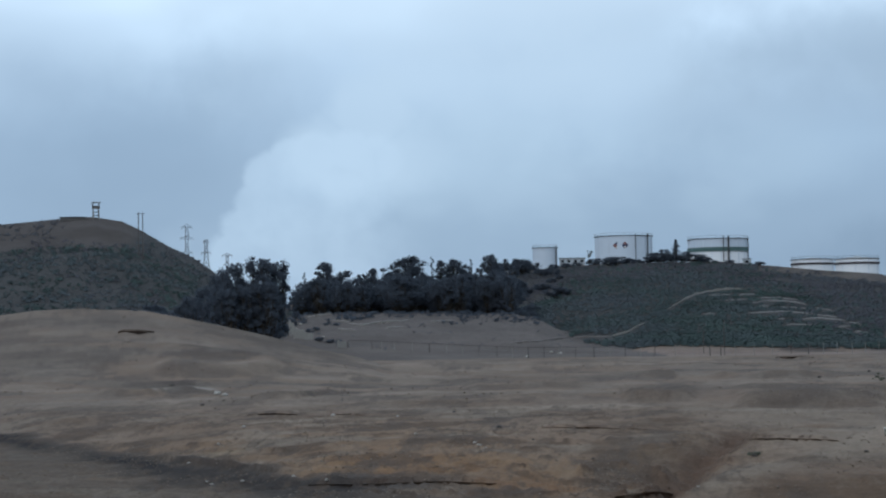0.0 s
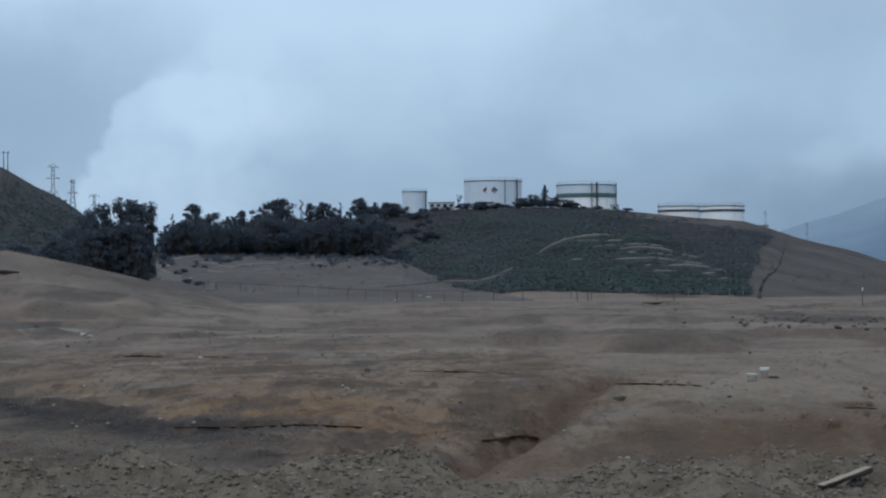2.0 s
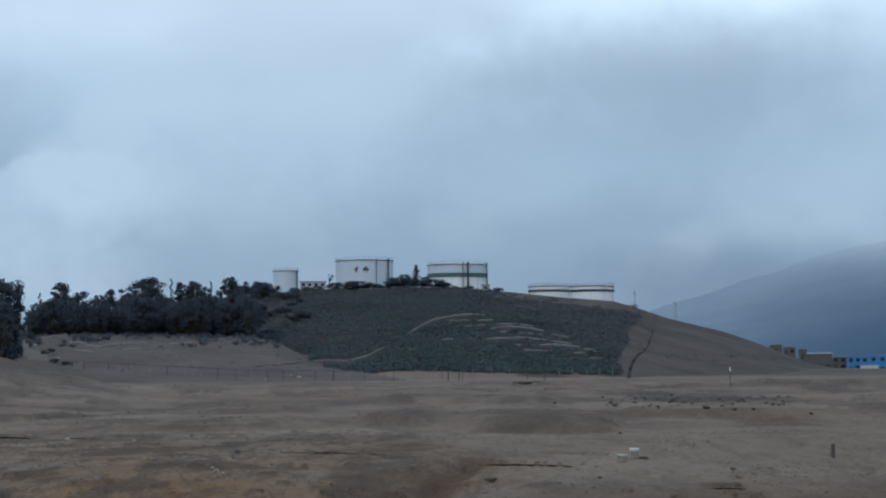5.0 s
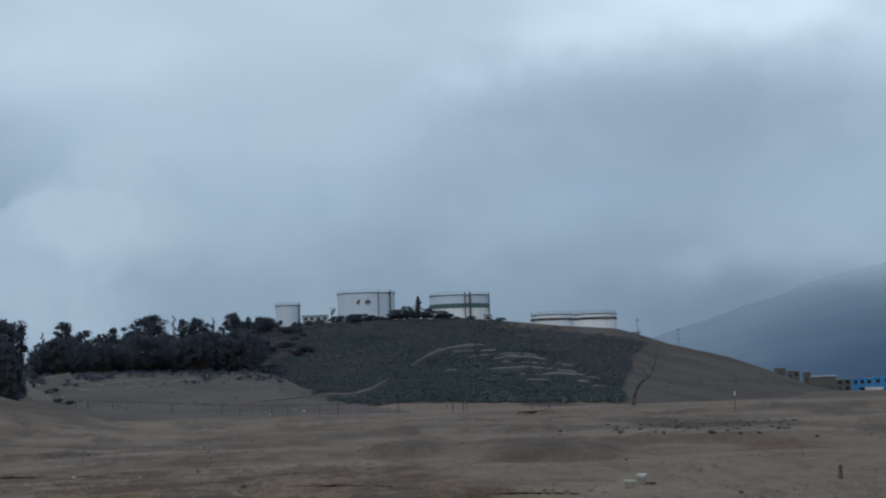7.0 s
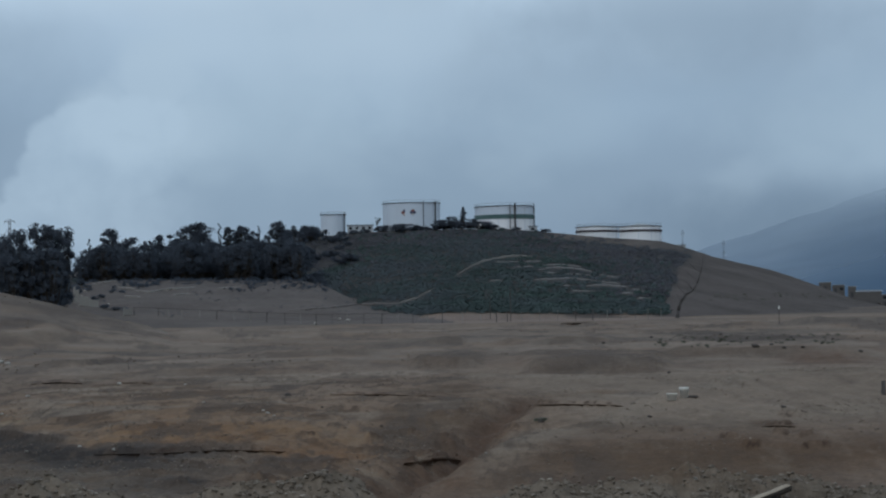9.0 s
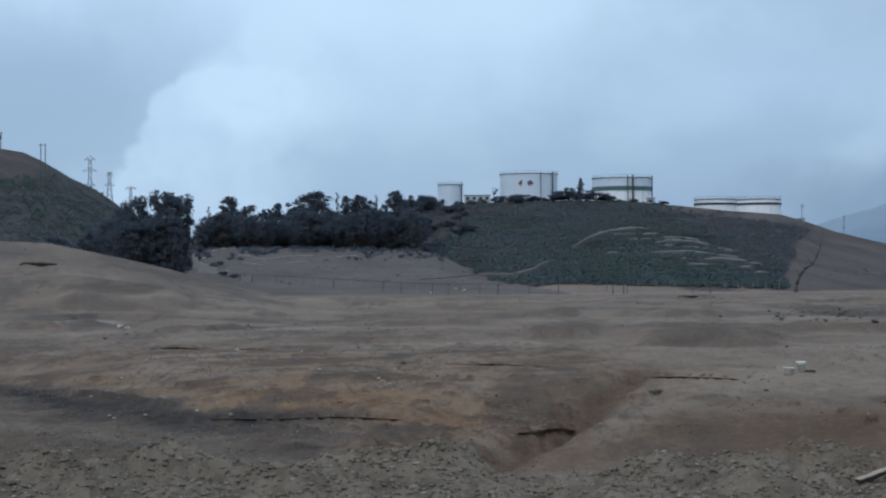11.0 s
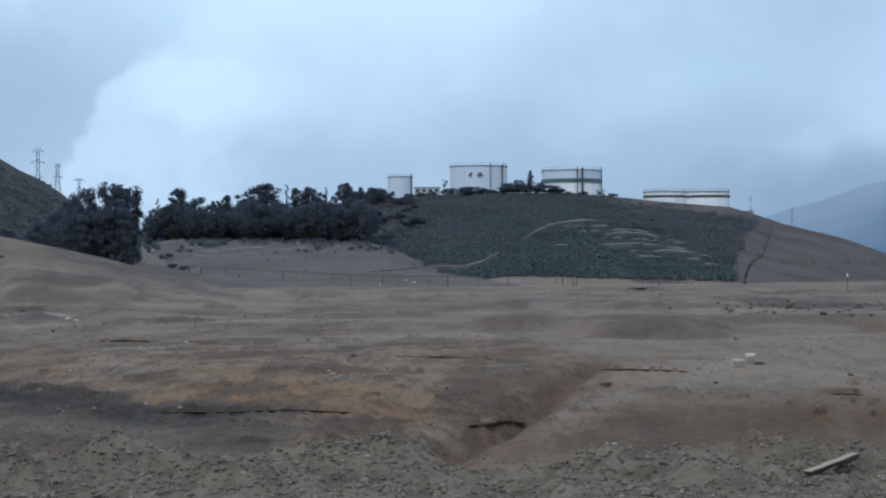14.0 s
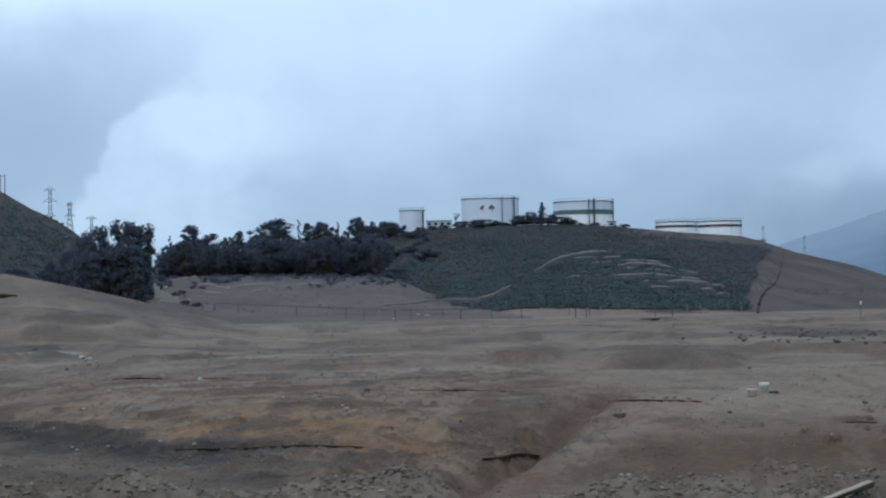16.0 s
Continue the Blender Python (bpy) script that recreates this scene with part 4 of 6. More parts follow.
def tree(name, seed, tall, wide, clumps, mat, label, category="tree", bare=0.15, spray=0.36, per=84, lean=0.0, shape="round"):
    """A tapered trunk that forks into limbs, each carrying a lump of leaves; stands at the origin."""
    rng = np.random.RandomState(seed)
    ob = thing(name, pose(0, 0, -500), label, category)
    wood = Geo()
    fork = tall * (bare + 0.12 * rng.rand())
    base_r = 0.020 * tall + 0.05
    knee = Vector((lean * 0.4 + 0.3 * rng.randn(), 0.3 * rng.randn(), fork))
    wood.tube((0, 0, -0.8), knee, base_r, base_r * 0.7, 8)
    centres, radii = [], []
    for i in range(clumps):
        a = rng.rand() * 2 * math.pi
        h = fork * 0.95 + (tall - fork) * (0.08 + 0.86 * ((i + 0.5) / clumps))
        q = (h - fork) / (tall - fork)
        reach = wide * 0.5 * math.sqrt(max(0.05, 1 - (1.75 * (q - 0.42)) ** 2)) * (0.45 + 0.6 * rng.rand())
        rad = wide * (0.12 + 0.11 * rng.rand()) * (1.0 - 0.30 * q)
        if shape == "cone":
            reach, rad = wide * 0.42 * (1 - q) ** 0.8 * rng.rand(), wide * (0.08 + 0.20 * (1 - q))
        elif shape == "full":
            reach = wide * 0.40 * (1 - abs(2 * q - 0.95) ** 3.5) ** 0.3 * math.sqrt(rng.rand()) if q > 0.02 else 0.0
            rad = wide * (0.09 + 0.08 * rng.rand())
        elif shape == "dome":
            reach = wide * 0.42 * math.sqrt(max(0.03, 1 - q * q)) * math.sqrt(rng.rand())
            rad = wide * (0.08 + 0.08 * rng.rand())
        elif shape == "spire":
            reach, rad = wide * 0.46 * (1 - 0.8 * q) * (0.3 + 0.7 * rng.rand()), wide * (0.05 + 0.08 * rng.rand()) * (1.1 - 0.5 * q)
        c = Vector((reach * math.cos(a) + lean * q, reach * math.sin(a), min(h, tall - rad * 0.7)))
        centres.append(tuple(c))
        radii.append(rad)
        mid = knee.lerp(c, 0.5) + Vector((0, 0, -0.06 * tall))
        wood.tube(knee.lerp(mid, 0.05), mid, base_r * 0.42, base_r * 0.28, 5)
        wood.tube(mid, c, base_r * 0.28, base_r * 0.08, 5)
    part("trunk", wood, BARK, ob, "dark forked trunk", True)
    part("crown", leafy("crown", mat, rng, centres, radii, per, spray, 0.8, -0.55, ((lean * 0.5, 0, 0.5 * (fork + tall)), (0.5 * wide, 0.5 * wide, 0.5 * (tall - fork)))), None, ob)
    return ob


EUCALYPTS = [tree("eucalyptus_tree", 100 + i, 14.0, w, n, LEAF, lab) for i, (w, n, lab) in enumerate((
    (9.5, 56, "broad dark green eucalyptus with a rounded crown"),
    (6.5, 44, "tall narrow dark eucalyptus in the hillside grove"),
    (8.0, 46, "dark eucalyptus with a ragged open crown"),
    (11.0, 64, "wide dark eucalyptus with several rounded lumps"),
    (5.0, 34, "slender dark eucalyptus with sparse upper branches")))]
FULL = tree("eucalyptus_tree", 171, 14.0, 6.6, 80, LEAF, "tall dark eucalyptus with a dense full crown", bare=0.06, spray=0.34, per=84, shape="full")
DOME = tree("eucalyptus_tree", 172, 14.0, 8.6, 52, LEAF, "dark eucalyptus with a rounded dome of leaves on a bare trunk", bare=0.50, spray=0.34, per=90, shape="dome")
DOME_SMALL = tree("eucalyptus_tree", 173, 14.0, 5.4, 34, LEAF, "dark eucalyptus with a small tufted dome on a bare trunk", bare=0.55, spray=0.32, per=84, shape="dome")
SPIRE = tree("eucalyptus_tree", 174, 14.0, 5.0, 18, LEAF, "thin dark eucalyptus with a sparse pointed top", bare=0.25, spray=0.30, per=60, shape="spire")
BUSH = tree("bush", 140, 4.0, 6.0, 30, LEAF, "low rounded dark green bush on the hill crest", "bush", bare=0.10, spray=0.34, per=64)
FIR = tree("cypress_tree", 150, 12.0, 5.5, 26, LEAF, "dark pointed cypress beside the tanks", bare=0.05, spray=0.35, per=70, shape="cone")
POPLAR = tree("young_tree", 160, 9.0, 3.4, 9, LEAF_DRY, "thin young tree with tufted top on the crest", bare=0.45, spray=0.3, per=70)


def plant(kind, az, top, r, group, wide=1.0, turn=None, label=""):
    """A copy at that bearing and distance, as tall as its top stands above eye level, in degrees."""
    x, y = polar(az, r)
    z = ground_at(x, y)
    tall = rise(top, r) - z
    own = {"cypress_tree": 12.0, "bush": 4.0, "young_tree": 9.0}.get(kind.name.split(".")[0], 14.0)
    k = max(0.25, tall / own)
    turn = (az * 2300.0) % 360 if turn is None else turn
    ob = copy_thing(kind, pose(x, y, z, 0, 0, turn))
    ob.scale = (k * wide, k * wide, k)
    return tagged(ob, label, group=group)


E5 = EUCALYPTS
# the pair of big trees at the foot of the tower's hill, with smaller ones around
G = "trees at the foot of the hill"
for kind, az, top, r, wide in ((FULL, -9.18, 2.58, 420, 0.80), (FULL, -8.78, 2.46, 424, 0.72), (FULL, -9.02, 1.9, 414, 0.95), (E5[0], -10.10, 2.42, 425, 0.62), (FULL, -10.30, 2.18, 432, 0.70),
                               (E5[2], -9.72, 2.0, 428, 0.6), (FULL, -9.62, 1.75, 414, 0.9), (FULL, -10.12, 1.70, 412, 0.9), (E5[3], -10.77, 1.74, 436, 0.75), (E5[0], -10.55, 1.50, 414, 0.8),
                               (E5[0], -11.14, 1.48, 428, 0.8), (E5[2], -11.5, 1.22, 424, 0.9)):
    plant(kind, az, top, r, G, wide)
# the grove along the hillside, its skyline first
G = "grove on the hillside"
for kind, az, top, r, wide in ((E5[4], -8.14, 1.62, 590, 0.9), (SPIRE, -7.95, 2.16, 600, 0.55), (DOME_SMALL, -7.36, 2.40, 610, 1.15), (E5[1], -7.62, 1.88, 596, 0.75), (E5[2], -6.74, 2.14, 600, 1.05), (E5[0], -7.04, 1.98, 604, 0.6),
                               (E5[4], -6.30, 2.07, 610, 0.8), (E5[4], -6.05, 2.08, 620, 0.9), (E5[1], -5.76, 2.23, 615, 1.25), (E5[4], -5.45, 2.06, 620, 0.9), (DOME, -4.96, 2.52, 625, 1.30), (E5[2], -5.20, 2.05, 612, 0.7),
                               (SPIRE, -4.25, 2.56, 630, 0.5), (DOME_SMALL, -3.98, 2.40, 635, 0.8), (DOME, -3.59, 2.41, 640, 1.0), (SPIRE, -3.12, 2.46, 640, 0.6), (E5[1], -3.28, 2.28, 646, 0.8), (DOME, -2.58, 2.53, 650, 0.95),
                               (DOME_SMALL, -2.11, 2.40, 675, 0.9), (E5[3], -2.3, 2.2, 655, 0.7), (E5[0], -1.9, 2.22, 664, 0.7), (BUSH, -1.66, 2.36, 690, 1.0), (E5[2], -2.9, 2.15, 640, 0.7), (E5[0], -4.55, 2.1, 622, 0.6)):
    plant(kind, az, top + 0.02, r, G, wide)
rng = np.random.RandomState(5)
for i in range(50):
    az = -8.1 + 6.2 * (i + rng.rand()) / 50
    plant(E5[rng.randint(5)], az, 1.96 - 0.36 * rng.rand() + 0.03 * (az + 8.0), 545 + 40 * rng.rand(), G, 0.9 + 0.3 * rng.rand())
for i in range(20):
    plant(BUSH, -7.9 + 6.7 * (i + rng.rand()) / 20, 0.95 - 0.16 * rng.rand(), 528 + 10 * rng.rand(), G, 1.0 + 0.6 * rng.rand(), label="low dark bush at the lower edge of the grove")
# brush that thins out from the end of the grove over the slope
for i in range(26):
    az = -2.3 + 1.9 * ((i + rng.rand()) / 26) ** 1.4
    r = 560 + 120 * rng.rand()
    x, y = polar(az, r)
    plant(BUSH, az, math.degrees(math.atan((ground_at(x, y) + 1.4 + 2.0 * rng.rand() - EYE_Z) / r)), r, G, 1.0 + 0.6 * rng.rand(), label="dark rounded bush on the slope beside the grove")
# bushes on the lower slope of the tower's hill
for i in range(22):
    az = -12.9 + 2.6 * (i + rng.rand()) / 22
    r = 450 + 70 * rng.rand()
    x, y = polar(az, r)
    plant(BUSH, az, math.degrees(math.atan((ground_at(x, y) + 2.6 + 2.2 * rng.rand() - EYE_Z) / r)), r, "bushes below the tower", 1.0 + 0.5 * rng.rand(), label="rounded green bush on the lower slope")
# low growth among the ruins in the gap
for az, el, tall, wide in ((-8.62, 0.42, 2.4, 0.9), (-8.42, 0.30, 1.3, 1.2), (-8.28, 0.52, 1.8, 0.8), (-8.02, 0.24, 1.1, 1.1), (-7.80, 0.30, 1.4, 0.9), (-7.52, 0.10, 1.0, 1.5),
                           (-7.22, 0.03, 0.9, 1.5), (-6.97, -0.02, 1.3, 0.9), (-7.62, 0.40, 0.9, 1.2), (-8.2, 0.75, 2.0, 0.7)):
    r = sight(az, el, 300.0, 560.0)
    x, y = polar(az, r)
    plant(BUSH, az, math.degrees(math.atan((ground_at(x, y) + tall - EYE_Z) / r)), r, "bushes among the ruins", wide, label="dark bush among the ruins in the gap")
# crest plants between the tanks
G = "plants on the crest"
for kind, az, top, wide in ((POPLAR, 0.31, 2.62, 1.0), (BUSH, 1.11, 2.4, 2.2), (BUSH, 0.88, 2.32, 1.8), (BUSH, 1.37, 2.34, 1.8), (BUSH, 1.98, 2.35, 2.0), (E5[0], 2.45, 2.6, 1.6), (BUSH, 2.26, 2.48, 1.8), (FIR, 2.8, 2.89, 1.1), (E5[3], 3.04, 2.52, 1.5),
                            (BUSH, 3.34, 2.43, 2.0), (BUSH, 3.58, 2.34, 2.0), (BUSH, 4.31, 2.24, 1.8), (BUSH, 5.11, 2.17, 2.2), (BUSH, -0.07, 2.26, 1.5), (BUSH, -0.39, 2.24, 1.4), (BUSH, -2.27, 2.27, 1.5), (BUSH, -1.54, 2.34, 1.4), (BUSH, 0.46, 2.36, 1.4),
                            (BUSH, 3.86, 2.19, 2.0), (BUSH, 2.68, 2.45, 1.8), (BUSH, -0.72, 2.21, 1.5), (BUSH, 1.65, 2.29, 1.8)):
    plant(kind, az, top, 697, G, wide)
for o in (*EUCALYPTS, FULL, DOME, DOME_SMALL, SPIRE, BUSH, FIR, POPLAR):
    for c in (*o.children_recursive, o):
        bpy.data.objects.remove(c)


# ---- terraces and path on the hillside ----
def on_slope(az, el):
    """Where the line of sight at that bearing and elevation meets the hillside."""
    r = sight(az, el, 400.0, 720.0)
    x, y = polar(az, r)
    return Vector((x, y, ground_at(x, y)))


CLEARINGS = []


def strip(name, pts, wide, lift, mat, label, category, seed=0):
    """A worn strip of bare earth or low wall laid along the slope."""
    rng = np.random.RandomState(seed)
    way = []
    for a, b in zip(pts, pts[1:]):
        n = max(2, int(abs(b[0] - a[0]) / 0.065))
        way += [(a[0] + (b[0] - a[0]) * k / n, a[1] + (b[1] - a[1]) * k / n) for k in range(n)]
    way.append(pts[-1])
    g = Geo()
    vs = []
    for az, el in way:
        p = on_slope(az, el)
        CLEARINGS.append(p)
        out = Vector((-p.x, -p.y, 0)).normalized()
        w = wide * (0.8 + 0.3 * math.sin(az * 19.0) * math.sin(az * 8.0))
        tip = min(1.0, 0.15 + 4.0 * min(len(vs) / 4, len(way) - 1 - len(vs) / 4) / len(way))
        w, h = w * tip, tip * lift * (0.75 + 0.35 * math.sin(az * 14.0 + seed) * math.sin(az * 7.0))
        vs += [p + out * w * 0.5 + Vector((0, 0, -0.9)), p + out * w * 0.5 + Vector((0, 0, h)), p - out * w * 0.5 + Vector((0, 0, h + 0.10)), p - out * w * 0.5 + Vector((0, 0, -0.5))]
    fs = []
    for i in range(len(way) - 1):
        a, b = 4 * i, 4 * i + 4
        fs += [(a + k, b + k, b + (k + 1) % 4, a + (k + 1) % 4) for k in range(4)]
    fs += [(0, 1, 2, 3), tuple(4 * (len(way) - 1) + k for k in (3, 2, 1, 0))]
    g.add(vs, fs)
    ob = new(name, g.mesh(name, mat))
    return tagged(ob, label, category)


DUST = worn("dusty_track", (0.19, 0.165, 0.15), (0.15, 0.13, 0.12), 0.5, 0.95)
strip("dirt_track", [(-2.3, -0.05), (-1.2, 0.0), (-0.4, 0.08), (0.3, 0.10), (0.85, 0.10)], 3.0, 0.25, DUST, "dusty track climbing from the fence to the scrub slope", "track", 5)
TERRACE = worn("pale_cut_earth", (0.255, 0.24, 0.232), (0.18, 0.17, 0.163), 0.5, 0.95)
TRACK = worn("trodden_track", (0.28, 0.26, 0.23), (0.21, 0.19, 0.17), 0.5, 0.95)
strip("footpath", [(0.88, 0.1), (1.41, 0.23), (1.9, 0.49)], 1.2, 0.45, TRACK, "narrow bare footpath climbing the scrub slope", "path", 1)
strip("footpath", [(2.52, 0.85), (2.96, 1.1), (3.37, 1.26), (3.86, 1.36), (4.43, 1.4), (4.75, 1.39)], 1.4, 0.60, TRACK, "narrow bare footpath curving up the scrub slope", "path", 2)
for i, (pts, w) in enumerate((([(3.69, 1.23), (4.35, 1.24)], 1.0), ([(4.57, 1.22), (5.03, 1.24)], 1.1), ([(4.93, 0.99), (5.4, 1.04), (5.97, 1.01), (6.49, 0.91)], 1.3),
                              ([(5.03, 0.86), (5.45, 0.88)], 1.6), ([(5.58, 0.86), (6.42, 0.8)], 1.0), ([(4.83, 0.7), (5.81, 0.72), (6.62, 0.65)], 1.2),
                              ([(6.33, 0.5), (6.94, 0.5), (7.52, 0.44)], 1.4), ([(5.65, 0.51), (5.84, 0.52)], 1.0), ([(6.62, 0.63), (7.29, 0.54)], 0.8), ([(7.33, 0.26), (7.65, 0.26)], 1.3),
                              ([(7.78, 0.11), (8.15, 0.1)], 1.1), ([(5.1, 1.13), (5.7, 1.12), (6.2, 1.05)], 0.8), ([(5.9, 0.36), (6.6, 0.33)], 0.8), ([(4.2, 1.08), (4.8, 1.1)], 0.7), ([(6.7, 0.82), (7.2, 0.72)], 0.8), ([(3.53, 0.69), (3.86, 0.7)], 0.9), ([(7.63, 0.39), (7.99, 0.31)], 0.8))):
    strip("terrace_edge", pts, 0.8 * w, 0.29 * w, TERRACE, "pale bare earth terrace edge on the scrub slope", "terrace", 10 + i)
for i, (pts, w) in enumerate((([(-6.67, 0.6), (-6.26, 0.55), (-5.78, 0.62), (-4.96, 0.67)], 1.2), ([(-7.15, 0.7), (-6.67, 0.65)], 0.8), ([(-6.99, 0.45), (-6.46, 0.41)], 0.8), ([(-7.87, 0.81), (-7.15, 0.91)], 1.0),
                              ([(-4.31, 0.62), (-3.66, 0.65)], 0.7), ([(-5.61, 0.46), (-5.13, 0.49)], 0.7))):
    strip("earth_ledge", pts, 2.6 * w, 0.22 * w, TRACK, "pale dusty ledge on the low bare hill", "ledge", 40 + i)


def scatter(name, seed, count, az_range, r_range, sizes, per, mat, label, test):
    """Scrub over a hillside, as one cover."""
    rng = np.random.RandomState(seed)
    az = az_range[0] + (az_range[1] - az_range[0]) * rng.rand(count * 4)
    r = r_range[0] + (r_range[1] - r_range[0]) * rng.rand(count * 4)
    x, y = r * np.sin(np.radians(az)), r * np.cos(np.radians(az))
    z, kind = surface(x, y)
    clear = np.zeros(len(x), bool)
    for p in CLEARINGS:
        pr, pa = math.hypot(p.x, p.y), math.degrees(math.atan2(p.x, p.y))
        clear |= (np.abs(az - pa) < 0.06) & (r > pr - 7) & (r < pr + 2)
    keep = np.where(test(x, y, az, r, kind, rng) & ~clear)[0][:count]
    x, y, z = x[keep], y[keep], z[keep]
    rad = sizes[0] + (sizes[1] - sizes[0]) * rng.rand(len(x)) ** 2.4
    cover = leafy(name, mat, rng, np.stack([x, y, z + rad * 0.35], 1), rad, per, rad * 0.14 + 0.08, 0.58, -0.2)
    return tagged(new(name, cover), label, "scrub", kind="stuff")


def dryness(x, y, az, r):
    """Where grey-brown brush takes over from green scrub: high on the slope and towards its bare end."""
    return np.clip(0.75 * step(r, 565, 650) + 0.8 * step(az, 5.2, 7.6) * step(r, 470, 520) + 0.6 * step(az, -0.2, -1.5) + 0.35 * FB(x, y, 55.0, 3), 0, 1)


scatter("hillside_scrub", 1, 6400, (-2.5, 9.8), (450, 705), (0.35, 1.6), 22, SHRUB, "dense dark green scrub covering the hillside",
        lambda x, y, az, r, kind, g: (scrub_cover(x, y, kind) > 0.35 + 0.5 * g.rand(len(x))) & (dryness(x, y, az, r) < 0.15 + 0.8 * g.rand(len(x))))
scatter("foot_scrub", 6, 1300, (-0.6, 8.7), (453, 470), (0.5, 1.9), 24, SHRUB, "dense dark scrub along the foot of the hill",
        lambda x, y, az, r, kind, g: (kind == 3) & (FA(x, y, 30.0, 2) > -0.5))
scatter("grove_undergrowth", 7, 900, (-8.4, -0.8), (520, 600), (0.8, 2.6), 26, SHRUB, "dark undergrowth at the foot of the grove",
        lambda x, y, az, r, kind, g: kind == 3)
scatter("grove_edge_scrub", 17, 520, (-8.5, -1.2), (492, 524), (0.25, 1.1), 26, LEAF, "patchy dark undergrowth creeping from the grove onto the bare hill",
        lambda x, y, az, r, kind, g: (kind == 2) & (FB(x, y * 0.4, 9.0, 3) > 0.30 - 0.75 * step(r, 500, 523)))
scatter("low_hill_scrub", 8, 200, (-7.6, 1.4), (430, 522), (0.15, 0.5), 16, SCRUB_DRY, "sparse dry shrubs on the low bare hill",
        lambda x, y, az, r, kind, g: (kind == 2) & (FA(x, y, 16.0, 3) > 0.25 - 0.5 * step(r, 490, 520)))
scatter("dry_hillside_scrub", 2, 5200, (-2.0, 9.8), (460, 705), (0.3, 1.3), 20, SCRUB_DRY, "dry grey-brown scrub on the upper slope",
        lambda x, y, az, r, kind, g: (scrub_cover(x, y, kind) > 0.3 + 0.5 * g.rand(len(x))) & (dryness(x, y, az, r) > 0.8 * g.rand(len(x))))
scatter("valley_scrub", 3, 3200, (-19, -7.6), (445, 690), (0.4, 1.9), 24, SHRUB, "dark green scrub on the lower slope of the tower's hill",
        lambda x, y, az, r, kind, g: scrub_cover(x, y, kind) > 0.3 + 0.5 * g.rand(len(x)))
scatter("dry_slope_scrub", 4, 1500, (-19, -8.5), (500, 720), (0.3, 1.2), 20, SCRUB_DRY, "low dry brown scrub on the tower's hill",
        lambda x, y, az, r, kind, g: (kind == 4) & (FB(x, y, 50.0, 2) > 0.05))


# ---- tanks ----
def storage_tank(az_a, az_b, top, base, r, label, bands=(), pale_top=0.0, stiffeners=18, rail=True, cone=0.05, pipes=(), shell_paint=None):
    """A steel storage tank: shell courses, roof, wind girders, stiffeners, rail and ladder pipes."""
    shell_paint = shell_paint or TANK_WHITE
    az = 0.5 * (az_a + az_b)
    x, y = polar(az, r)
    rad = 0.5 * radians(az_b - az_a) * r
    z0 = rise(base, r)
    tall = rise(top, r) - z0
    zg = ground_at(x, y)
    sunk = min(0.0, zg - z0) - 0.5
    ob = thing("storage_tank", pose(x, y, z0, 0, 0, -az), label, "storage tank", "tanks on the hill")
    body_top = tall * (1 - pale_top)
    g = Geo().lathe([(rad, sunk), (rad, body_top)], 64)
    part("shell", g, shell_paint, ob, "", True)
    if pale_top:
        part("upper_shell", Geo().lathe([(rad, body_top), (rad, tall)], 64), TANK_PALE_HAZE, ob, "pale grey upper shell course", True)
    part("roof", Geo().lathe([(rad, tall), (rad * 0.97, tall - 0.1), (0.001, tall - 0.1 + cone * rad)], 64), TANK_ROOF, ob, "shallow plate roof", True)
    part("wind_girder", Geo().ring(tall - 0.25, rad, rad + 0.35, 0.25, 64), DARK_STEEL, ob, "dark steel rim girder")
    for z_a, z_b, mat, name in bands:
        part(name, Geo().ring(tall * z_a, rad - 0.02, rad + 0.32, tall * (z_b - z_a), 64), mat, ob)
    for i in range(stiffeners):
        t = 2 * math.pi * (i + 0.37) / stiffeners
        part("stiffener", Geo().box((rad * math.cos(t) * 1.006, rad * math.sin(t) * 1.006, (tall + sunk) * 0.5), (0.16, 0.16, tall - sunk - 0.3), math.degrees(t)), TANK_PALE_HAZE, ob)
    if rail:
        n = max(16, int(rad * 2.2))
        hoop = Geo().ring(tall + 1.0, rad - 0.04, rad + 0.04, 0.08, 64)
        for i in range(n):
            t = 2 * math.pi * i / n
            hoop.tube((rad * math.cos(t), rad * math.sin(t), tall), (rad * math.cos(t), rad * math.sin(t), tall + 1.0), 0.04, sides=5)
        part("handrail", hoop, GALV, ob, "thin steel handrail")
    for side, wide in pipes:
        a = math.asin(max(-0.98, min(0.98, side)))
        cx_, cy_ = (rad + 0.5) * math.sin(a), -(rad + 0.5) * math.cos(a)
        g = Geo().box((cx_, cy_, tall * 0.5 + 0.2), (wide, wide, tall + 1.2))
        for k in range(5):
            g.box((cx_ * 0.985, cy_ * 0.985, tall * (0.15 + 0.2 * k)), (wide * 0.5, 0.5, 0.1), math.degrees(a))
        part("ladder_tower", g, DARK_STEEL, ob, "dark ladder tower on the shell")
    return ob


